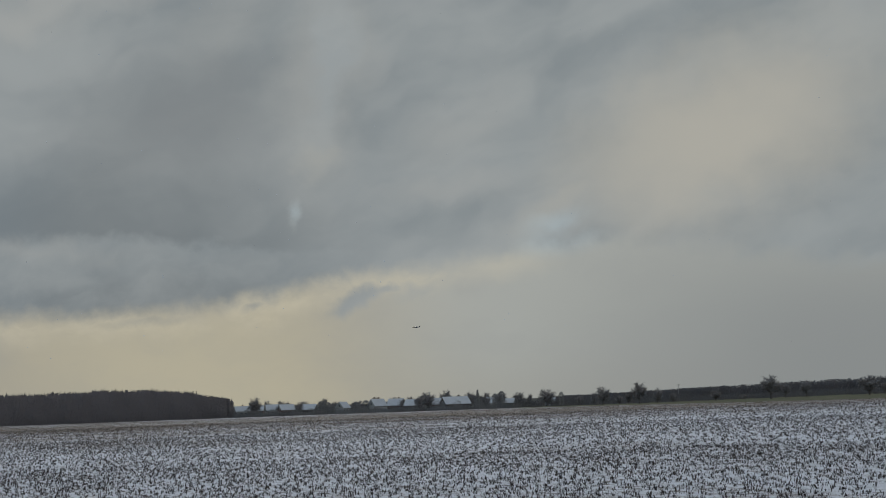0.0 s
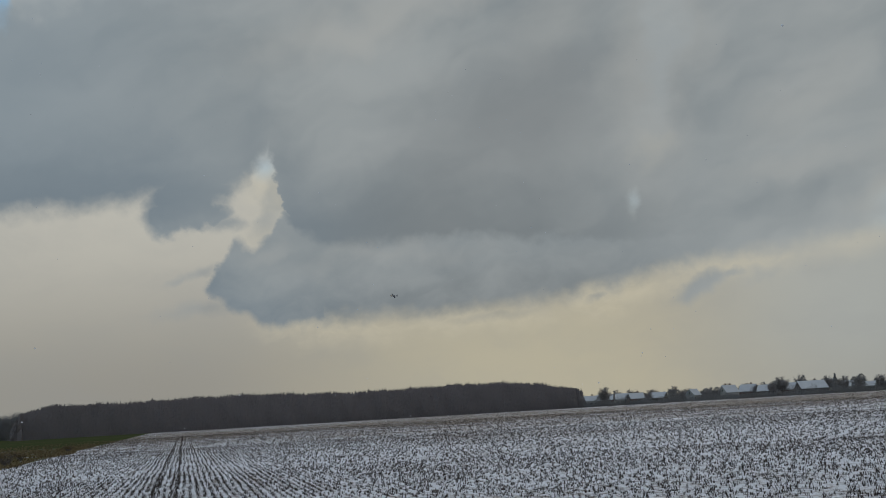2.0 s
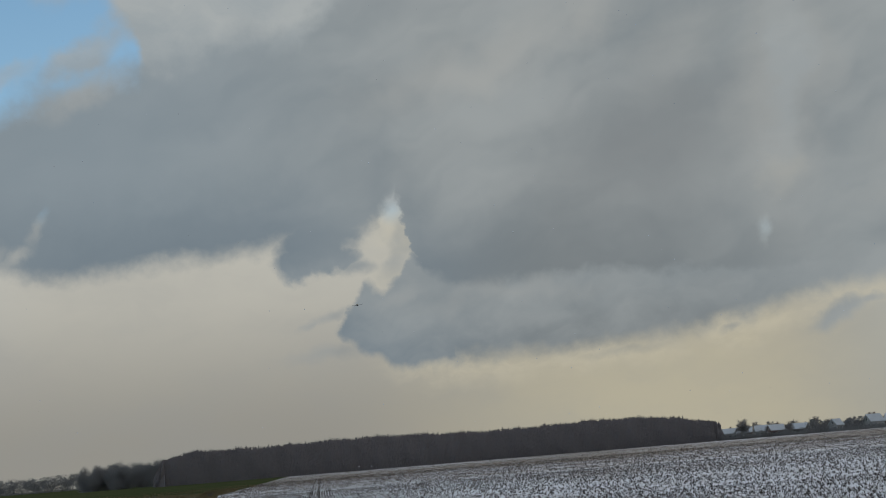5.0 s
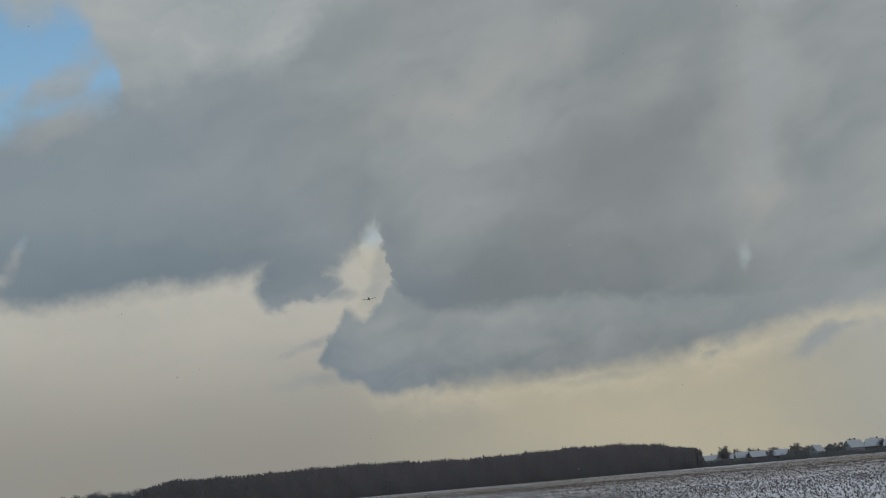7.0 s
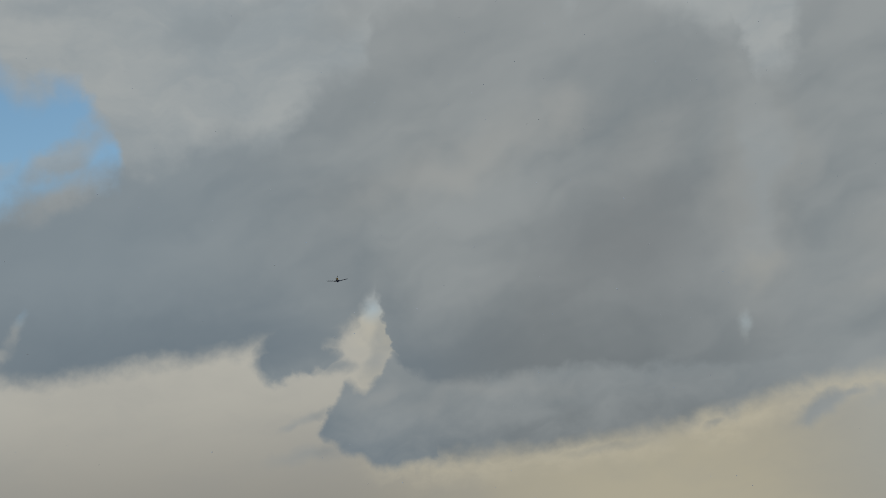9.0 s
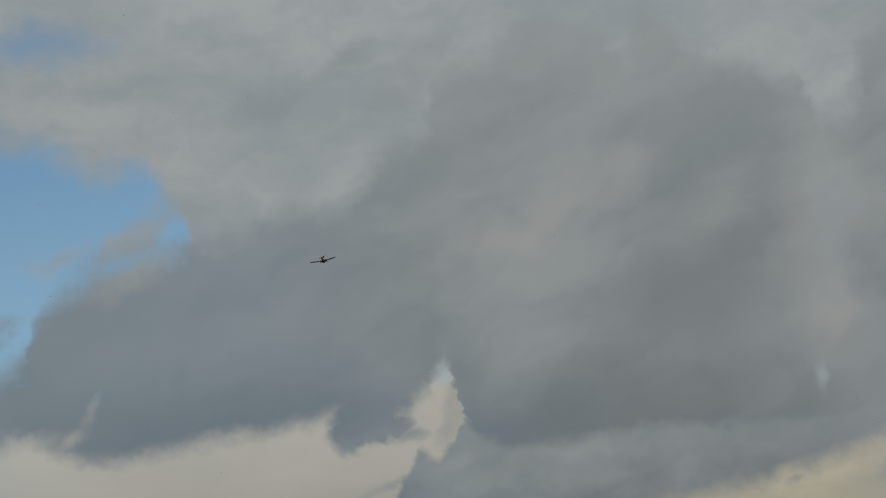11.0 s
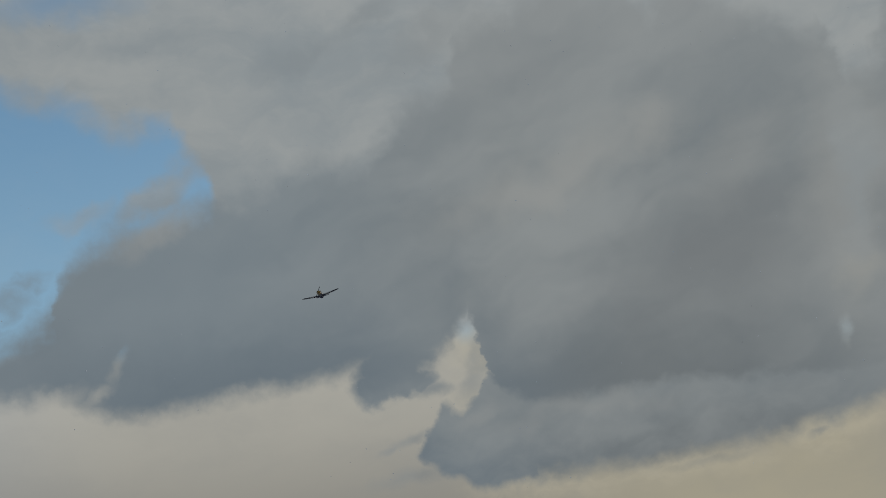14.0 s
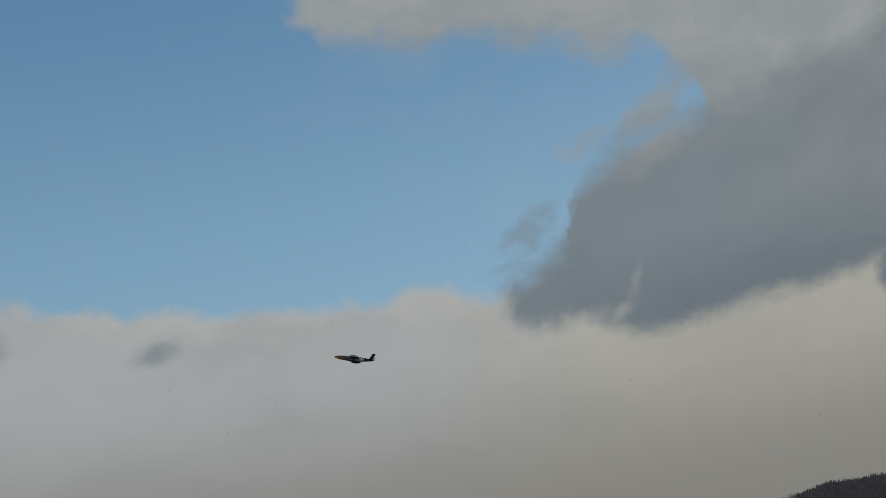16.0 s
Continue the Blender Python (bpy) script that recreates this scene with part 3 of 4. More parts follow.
def build_pine_wood():
    rng = random.Random(3)
    verts, faces = [], []

    def front(x, u):
        """Depth of the wood's face: it bulges and folds from crown to crown."""
        return 596.8 + max(0.0, (-72 - x) * 1.5, (x - 183) * 1.5) + 2.2 * u * u + 0.22 * math.sin(x * 0.9) + 0.2 * math.sin(x * 0.37 + 5 * u)

    # closed face of boughs along the wood's edge
    cols, layers, k = 420, 14, len(verts)
    for i in range(cols):
        x = -70 + 255 * i / (cols - 1)
        for j in range(layers):
            u = j / (layers - 1)
            verts.append((x + rng.uniform(-0.25, 0.25), front(x, u) + rng.uniform(-0.1, 0.1), pine_height(x) * 0.90 * u + (rng.uniform(-0.35, 0.35) if j else 0.0)))
    for i in range(cols - 1):
        for j in range(layers - 1):
            a = k + i * layers + j
            faces.append((a, a + layers, a + layers + 1, a + 1))
    for row in range(5):
        x = -71 + row * 1.5
        while x < 188 - row * 1.0:
            needle_tree(verts, faces, x + rng.uniform(-0.4, 0.4), 601.2 + row * 2.6 + rng.uniform(-0.5, 0.5), pine_height(x) + rng.gauss(-0.3, 0.38), rng.uniform(1.6, 2.6), rng)
            x += rng.uniform(0.7, 1.7)
    # rounded ends of the wood, with low outer trees
    for end, way in ((-70.0, -1), (184.0, 1)):
        for _ in range(34):
            out = rng.uniform(0.0, 4.0)
            needle_tree(verts, faces, end + way * out, 597.6 + out * 1.2 + rng.uniform(0, 10), pine_height(end) * (1.0 - 0.075 * out) * rng.uniform(0.75, 1.0), rng.uniform(1.6, 2.4), rng, 160)
    # loose sprays over the face
    for _ in range(52000):
        x, u = rng.uniform(-70, 185), rng.random()
        z, s = pine_height(x) * 0.95 * u, rng.uniform(0.10, 0.34)
        y = front(x, u) - 0.2 + rng.uniform(-0.25, 0.1)
        k = len(verts)
        for _ in range(3):
            verts.append((x + rng.uniform(-s, s), y + rng.uniform(-0.1, 0.1), z + rng.uniform(-s, s)))
        faces.append((k, k + 1, k + 2))
    tagged(sheet_mesh("pine_wood", verts, faces, HAZED_PINE), "dense dark pine wood behind the field", "forest", kind="stuff")


build_pine_wood()


def clump_tree(verts, faces, x, y, h, w, rng, leaves, size, base=0.0):
    """A rounded open crown of small tilted scraps over a stem, added to lists."""
    k = start = len(verts)
    r = 0.05 + 0.012 * h
    verts.extend([(x - r, y - r, 0), (x + r, y - r, 0), (x, y + r, 0), (x, y, h * 0.8)])
    faces.extend([(k, k + 1, k + 3), (k + 1, k + 2, k + 3), (k + 2, k, k + 3)])
    lobes = [(rng.gauss(0, w * 0.22), rng.gauss(0, w * 0.22), h * rng.uniform(0.12, 0.78), w * rng.uniform(0.22, 0.36)) for _ in range(9)]
    for _ in range(leaves):
        cx, cy, cz, cr = rng.choice(lobes)
        d = Vector((rng.gauss(0, 1), rng.gauss(0, 1), rng.gauss(0, 1))).normalized() * cr * rng.uniform(0.2, 1.05) ** 0.6
        px, py, pz = x + cx + d.x, y + cy + d.y, min(h, max(0.1, cz + d.z))
        k = len(verts)
        b = rng.uniform(0, 3.1416)
        for _ in range(3):
            q = rng.uniform(-size, size) * 1.2
            verts.append((px + q * math.cos(b), py + q * math.sin(b), pz + rng.uniform(-size, size)))
        faces.append((k, k + 1, k + 2))
    if base:
        verts[start:] = [(a, b, c + base) for a, b, c in verts[start:]]


def build_far_woods():
    rng = random.Random(8)
    verts, faces = [], []
    for i in range(46):
        x, y = spot(-9.9 + 3.8 * i / 45, 705 + rng.uniform(-10, 20))
        clump_tree(verts, faces, x, y, rng.uniform(12.5, 15.5) * (0.75 if i < 2 else 1), 9.0, rng, 4200, 0.28)
    tagged(sheet_mesh("broadleaf_wood", verts, faces, HAZY_WOOD), "bare wood painted haze grey beyond the winter crop", "forest", kind="stuff")
    verts, faces = [], []
    for i in range(170):
        x, y = spot(-42 + 34 * i / 169, 1500 + rng.uniform(-40, 60))
        clump_tree(verts, faces, x, y, rng.uniform(15.5, 18.5), 18.0, rng, 600, 1.15)
    tagged(sheet_mesh("distant_wood", verts, faces, HAZY_WOOD), "low distant tree line painted haze grey", "forest", kind="stuff")
    verts, faces = [], []
    for i in range(260):
        u = i / 259
        x, y = spot(31.5 + 24 * u, 1050 + rng.uniform(-40, 60))
        clump_tree(verts, faces, x, y, (4.0 + 7.5 * u) * rng.uniform(0.85, 1.1), 13.0, rng, 560, 0.75, lie(x))
    tagged(sheet_mesh("ridge_wood", verts, faces, HAZED_RIDGE), "long dark wood behind the pale meadow", "forest", kind="stuff")


build_far_woods()


def tube(bm, a, b, r0, r1, sides=4):
    """A tapered limb between two points."""
    d = (b - a).normalized()
    u = d.orthogonal().normalized()
    w = d.cross(u)
    rows = []
    for p, r in ((a, r0), (b, r1)):
        rows.append([bm.verts.new(p + (u * math.cos(6.283 * k / sides) + w * math.sin(6.283 * k / sides)) * r) for k in range(sides)])
    for k in range(sides):
        bm.faces.new((rows[0][k], rows[0][(k + 1) % sides], rows[1][(k + 1) % sides], rows[1][k]))


def bare_tree(seed, full):
    """A leafless broadleaf tree ten metres high: trunk with limbs, domed crown of fine twigs."""
    rng = random.Random(seed)
    tree = new("bare_tree")
    stem, crown = bmesh.new(), bmesh.new()
    joints = [Vector((0, 0, -0.1))]
    for k in range(7):
        joints.append(joints[-1] + Vector((rng.uniform(-0.12, 0.12), rng.uniform(-0.12, 0.12), 0.85)))
        tube(stem, joints[-2], joints[-1], 0.30 - 0.035 * k, 0.265 - 0.035 * k, 7)

    def shell(t):
        d = Vector((rng.gauss(0, 1), rng.gauss(0, 1), rng.gauss(0.0, 1))).normalized() * t
        return Vector((d.x * 4.2, d.y * 4.2, 5.7 + d.z * 4.3))

    for _ in range(full):
        end = shell(rng.uniform(0.55, 0.9))
        a = joints[min(7, max(2, int(end.z * 0.75 + rng.uniform(-1, 1))))]
        mid = a.lerp(end, 0.5) + Vector((0, 0, 0.35))
        tube(stem, a, mid, 0.11, 0.07, 4)
        tube(stem, mid, end, 0.07, 0.035, 4)
        for _ in range(13):
            p = mid.lerp(end, rng.uniform(-0.3, 1.0))
            q = p.lerp(shell(rng.uniform(0.75, 1.02)), rng.uniform(0.2, 0.5))
            tube(crown, p, q, 0.035, 0.022, 3)
            for _ in range(4):
                r = p.lerp(q, rng.uniform(0.3, 1.0))
                d = Vector((rng.gauss(0, 0.5), rng.gauss(0, 0.5), rng.gauss(0.25, 0.45)))
                tube(crown, r, r + d, 0.024, 0.010, 3)
    part("trunk", stem, HAZED_BARK, tree)
    part("crown", crown, HAZED_TWIGS, tree)
    return tagged(tree, "bare grey-brown broadleaf tree with a fine twiggy crown", "tree", "bare trees round the village")


def hazed_garden_evergreen(seed, cone):
    """A dense dark conifer six metres high."""
    rng = random.Random(seed)
    tree = new("evergreen_tree")
    bm = bmesh.new()
    tube(bm, Vector((0, 0, -0.1)), Vector((0, 0, 5.2)), 0.14, 0.03, 6)
    part("trunk", bm, HAZED_BARK, tree)
    verts, faces = [], []
    for _ in range(900):
        u = rng.uniform(0.04, 1.0)
        reach = (2.4 * (1 - u) ** 0.8 + 0.1) if cone else 2.6 * math.sin(math.pi * min(1, u * 0.82 + 0.12)) ** 0.7
        a, r = rng.uniform(0, 6.283), reach * rng.uniform(0.55, 1.08) * (1 + 0.2 * math.sin(seed + 9 * u))
        c = Vector((r * math.cos(a), r * math.sin(a), 0.3 + 5.7 * u))
        k = len(verts)
        for _ in range(3):
            verts.append(tuple(c + Vector((rng.uniform(-0.4, 0.4), rng.uniform(-0.4, 0.4), rng.uniform(-0.3, 0.3)))))
        faces.append((k, k + 1, k + 2))
    sheet_mesh("crown", verts, faces, HAZED_EVERGREEN, tree)
    return tagged(tree, "dense dark evergreen tree in a village garden", "tree", "evergreens in the gardens")


def stand(thing, turn, far, height, width, first, rng):
    x, y = spot(turn, far)
    pts = [v.co for c in thing.children for v in c.data.vertices]
    own_h = sorted(p.z for p in pts)[int(len(pts) * 0.985)]
    radii = sorted(math.hypot(p.x, p.y) for p in pts)
    own_w = 2 * radii[int(len(radii) * 0.93)]
    s = 0.86 * width / own_w
    m = pose(x, y, lie(x), 0, 0, rng.uniform(0, 360)) @ Matrix.Diagonal((s, s, height / own_h, 1))
    if first:
        thing.matrix_basis = m
    else:
        copy_thing(thing, m)


def plant_trees():
    rng = random.Random(5)
    kinds = [bare_tree(11, 46), bare_tree(12, 40), bare_tree(13, 52)]
    used = set()
    # compass turn, height and width; all near the village street
    for i, (turn, h, w) in enumerate(((18.25, 8.2, 7.4), (19.28, 4.6, 4.2), (19.7, 5.6, 4.2), (20.15, 5.4, 4.0), (21.8, 6.4, 6.6), (22.9, 5.8, 6.6), (23.35, 5.2, 5.2),
                                       (24.7, 9.4, 7.0), (25.35, 8.4, 6.6), (25.75, 8.0, 6.4), (26.4, 8.6, 5.6), (27.05, 8.2, 5.2), (27.65, 7.4, 5.2), (28.4, 9.2, 4.4),
                                       (28.85, 9.0, 6.6), (30.97, 7.6, 8.0), (32.4, 7.7, 7.0), (33.0, 7.2, 4.8), (33.4, 7.6, 6.4))):
        k = i % 3
        stand(kinds[k], turn, 640 + rng.uniform(-14, 25), h + 0.5, w, k not in used, rng)
        used.add(k)
    for i, (turn, h, w) in enumerate(((34.1, 6.2, 7.0), (34.5, 6.4, 6.0), (34.97, 9.0, 6.6), (35.75, 10.6, 8.0), (36.4, 5.8, 5.2), (40.5, 9.6, 8.2), (41.1, 10.4, 8.2), (41.97, 9.2, 8.0),
                                       (44.5, 7.8, 8.0), (45.1, 8.4, 8.0), (46.3, 8.0, 8.0), (38.2, 4.4, 5.0), (39.4, 4.0, 5.0))):
        stand(kinds[(i + 1) % 3], turn, 620 + rng.uniform(-8, 8), h + 0.3, w, False, rng)
    for i in range(48):
        stand(kinds[i % 3], 17.8 + 12.6 * (i + rng.random()) / 48, rng.uniform(662, 690), rng.uniform(5.2, 7.6) + (1.8 if i > 28 else 0), rng.uniform(4.2, 6.0), False, rng)
    firs = [hazed_garden_evergreen(3, True), hazed_garden_evergreen(7, False)]
    for i, (turn, h, w) in enumerate(((27.95, 8.2, 3.6), (21.1, 5.4, 5.0), (21.4, 4.6, 4.4), (22.6, 4.4, 4.6), (23.05, 4.8, 4.6), (25.5, 6.0, 5.0), (18.0, 3.6, 3.2), (29.0, 6.8, 5.4), (26.75, 5.6, 4.0), (28.7, 5.8, 4.2), (31.6, 5.6, 4.0))):
        stand(firs[1 if i else 0], turn, 632 + rng.uniform(-5, 12), h + 0.9, w, i < 2, rng)


plant_trees()


def build_hedges():
    rng = random.Random(15)
    verts, faces = [], []
    for i in range(420):
        u = i / 419
        turn = 17.35 + 12.4 * u
        x, y = spot(turn, 622 + 4 * math.sin(turn * 3))
        clump_tree(verts, faces, x, y, rng.uniform(1.3, 2.6) * (1.0 + 0.3 * math.sin(turn * 7)) + (rng.uniform(1.0, 2.8) if rng.random() < 0.2 else 0), 2.8, rng, 150, 0.22)
    tagged(sheet_mesh("hedge", verts, faces, HAZED_EVERGREEN), "low dark ragged hedge before the village gardens", "hedge", kind="stuff")
    verts, faces = [], []
    for i in range(420):
        turn = 28.6 + 18.5 * i / 419
        x, y = spot(turn, 660 + rng.uniform(-10, 40))
        clump_tree(verts, faces, x, y, rng.uniform(2.6, 5.4) * (1.0 if turn < 37 else 0.7), 5.0, rng, 240, 0.26, lie(x))
    tagged(sheet_mesh("scrub", verts, faces, HAZED_RIDGE), "brown bare scrub along the meadow", "scrub", kind="stuff")


build_hedges()


# ---- village ----
def house(turn, far, length, depth, eaves, rise, rot, wall_mat, label, chimneys=1, windows=3):
    """A gabled house with a snowy roof; its long side lies across the view when rot is 0."""
    x, y = spot(turn, far)
    h = tagged(new("house"), label, "house", "houses of the village")
    h.matrix_basis = pose(x, y, 0, 0, 0, rot - turn)
    length, depth, eaves, rise = length * 0.82, depth * 0.74, eaves + 0.7, rise * 0.95
    a, b = length / 2, depth / 2
    bm = bmesh.new()
    loft(bm, [[(s * a, -b, 0), (s * a, b, 0), (s * a, b, eaves), (s * a, 0, eaves + rise), (s * a, -b, eaves)] for s in (-1, 1)])
    for f in bm.faces:
        f.smooth = False
    wall = part("wall", bm, wall_mat, h)
    over, thick = 0.35, 0.22
    slope = rise / b
    for s in (-1, 1):
        bm = bmesh.new()
        low, top = (s * (b + over), eaves - over * slope), (0, eaves + rise)
        loft(bm, [[(e * (a + over), low[0], low[1] + 0.03), (e * (a + over), top[0], top[1] + 0.03), (e * (a + over), top[0], top[1] + thick), (e * (a + over), low[0], low[1] + thick)] for e in (-1, 1)])
        for f in bm.faces:
            f.smooth = False
        roof = part("roof", bm, ROOF_SNOW, h, "snow-covered roof slope")
    for k in range(chimneys):
        bm = bmesh.new()
        cx = a * (0.35 - 0.7 * k)
        box(bm, cx - 0.3, 0.2, eaves + rise * 0.6, cx + 0.3, 0.8, eaves + rise + 0.9, 0.03)
        box(bm, cx - 0.36, 0.14, eaves + rise + 0.9, cx + 0.36, 0.86, eaves + rise + 1.0)
        part("chimney", bm, BRICK, roof)

    def window(cx, cy, cz, w, t, across):
        bm = bmesh.new()
        if across:
            box(bm, cx - w / 2, cy - 0.05, cz, cx + w / 2, cy + 0.05, cz + t, 0.02)
        else:
            box(bm, cx - 0.05, cy - w / 2, cz, cx + 0.05, cy + w / 2, cz + t, 0.02)
        fr = part("window", bm, WHITE, h)
        bm = bmesh.new()
        if across:
            box(bm, cx - w / 2 + 0.09, cy - 0.065, cz + 0.09, cx + w / 2 - 0.09, cy + 0.065, cz + t - 0.09)
        else:
            box(bm, cx - 0.065, cy - w / 2 + 0.09, cz + 0.09, cx + 0.065, cy + w / 2 - 0.09, cz + t - 0.09)
        part("pane", bm, PANE, fr)

    for k in range(windows):
        window(-a + length * (k + 0.5) / windows, -b, 0.9, 1.1, 1.2, True)
    for s in (-1, 1):
        window(s * a, 0.0, eaves + 0.2, 1.1, 1.2, False)
        window(s * a, -b * 0.5, 0.9, 1.2, 1.2, False)
    bm = bmesh.new()
    box(bm, a * 0.1 - 0.5, -b - 0.06, 0.0, a * 0.1 + 0.5, -b + 0.06, 2.05, 0.02)
    part("door", bm, TIMBER, h)
    return h


PALE = "pale rendered village house with a snow-covered gabled roof"
DARK = "dark brick village house with a snow-covered gabled roof"
BARN = "long boarded barn with a wide snow-covered roof"
house(17.62, 655, 8.5, 8, 2.2, 2.4, 8, RENDER, PALE)
house(18.28, 668, 9.5, 8, 2.3, 2.5, -6, BRICK, DARK)
house(18.98, 660, 7.0, 8, 2.3, 2.7, 4, RENDER, PALE, 0)
house(19.60, 652, 9.0, 8, 2.2, 2.6, 22, BRICK, DARK)
house(20.52, 648, 11.0, 8, 2.0, 2.5, -24, TIMBER, BARN, 0, 2)
house(22.05, 650, 6.0, 7, 2.3, 2.8, 48, RENDER, PALE, 0)
house(23.55, 640, 9.0, 8, 2.7, 3.2, 38, RENDER, PALE, 2)
house(24.38, 652, 9.0, 8.5, 2.6, 3.2, -14, BRICK, DARK)
house(25.08, 640, 7.5, 8, 2.3, 2.8, -20, TIMBER, BARN, 0, 2)
house(26.12, 642, 7.5, 8, 2.4, 3.0, -22, BRICK, DARK, 0)
house(26.95, 628, 15.5, 11, 2.3, 3.4, 24, TIMBER, BARN, 1, 4)
house(28.55, 652, 5.5, 7, 2.3, 2.6, 10, RENDER, PALE)
house(29.30, 645, 6.5, 7, 1.9, 2.0, -8, TIMBER, BARN, 0, 2)
house(31.1, 690, 6.0, 7, 2.2, 2.2, 12, RENDER, PALE, 0, 2)


def utility_pole(turn, far, h):
    x, y = spot(turn, far)
    pole = tagged(new("utility_pole"), "slim grey utility pole behind the meadow", "pole")
    pole.matrix_basis = pose(x, y, lie(x), 0, 0, -turn)
    bm = bmesh.new()
    tube(bm, Vector((0, 0, -0.2)), Vector((0, 0, h)), 0.17, 0.11, 8)
    part("mast", bm, CONCRETE, pole)
    bm = bmesh.new()
    box(bm, -0.9, -0.06, h - 0.7, 0.9, 0.06, h - 0.55, 0.01)
    part("crossarm", bm, TIMBER, pole)
    for k in (-0.75, 0.0, 0.75):
        bm = bmesh.new()
        bmesh.ops.create_cone(bm, cap_ends=True, segments=8, radius1=0.06, radius2=0.04, depth=0.2, matrix=Matrix.Translation((k, 0, h - 0.45)))
        part("insulator", bm, CONCRETE, pole)


utility_pole(36.65, 700, 9.0)


def weed_bush(x, y, h, w, seed):
    """A dead shrub of arched brown stems."""
    rng = random.Random(seed)
    bush = tagged(new("dead_shrub"), "dead dark-brown shrub in the grass verge", "shrub", "shrubs on the verge")
    bush.matrix_basis = pose(x, y, 0)
    stems, twigs = bmesh.new(), bmesh.new()
    for _ in range(46):
        a, r = rng.uniform(0, 6.283), w * 0.5 * rng.uniform(0.2, 1.0)
        p = Vector((rng.gauss(0, 0.1), rng.gauss(0, 0.1), -0.02))
        q = Vector((r * 0.55 * math.cos(a), r * 0.55 * math.sin(a), h * rng.uniform(0.4, 0.65)))
        e = Vector((r * math.cos(a), r * math.sin(a), h * rng.uniform(0.6, 1.0)))
        tube(stems, p, q, 0.022, 0.016, 3)
        tube(stems, q, e, 0.016, 0.010, 3)
        for _ in range(7):
            s = q.lerp(e, rng.random())
            tube(twigs, s, s + Vector((rng.gauss(0, 0.12), rng.gauss(0, 0.12), rng.uniform(0.02, 0.18))), 0.022, 0.010, 3)
    tagged(part("stems", stems, HAZED_BARK, bush), kind="stuff")
    tagged(part("seed_heads", twigs, DRY, bush), kind="stuff")


for i, (x, y, h, w) in enumerate(((-15.6, 122, 1.6, 3.4), (-17.2, 146, 0.8, 2.0), (-18.2, 104, 0.7, 1.8), (-15.6, 186, 0.9, 2.0))):
    weed_bush(x, y, h, w, 40 + i)


# ---- the model aeroplane ----
def ring(y, half_w, top, bottom, count=16, power=2.3):
    """A rounded section across the fuselage."""
    out = []
    for i in range(count):
        a = 2 * math.pi * i / count
        c, s = math.cos(a), math.sin(a)
        zz = 0.9 * top if s > 0 else -0.88 * bottom
        out.append((half_w * math.copysign(abs(c) ** (2 / power), c), y, zz * abs(s) ** (2 / power)))
    return out


def foil(span, lead, chord, thick, rise, count=7):
    """A wing section at a place along the span."""
    top, low = [], []
    for i in range(count):
        u = i / (count - 1)
        t = thick * chord * (1.48 * math.sqrt(u) - 0.63 * u - 1.76 * u ** 2 + 1.42 * u ** 3 - 0.5075 * u ** 4) * 5 / 5
        top.append((span, lead - u * chord, rise + t * 0.6 + 0.0005))
        low.append((span, lead - u * chord, rise - t * 0.4 - 0.0005))
    return top + low[::-1]


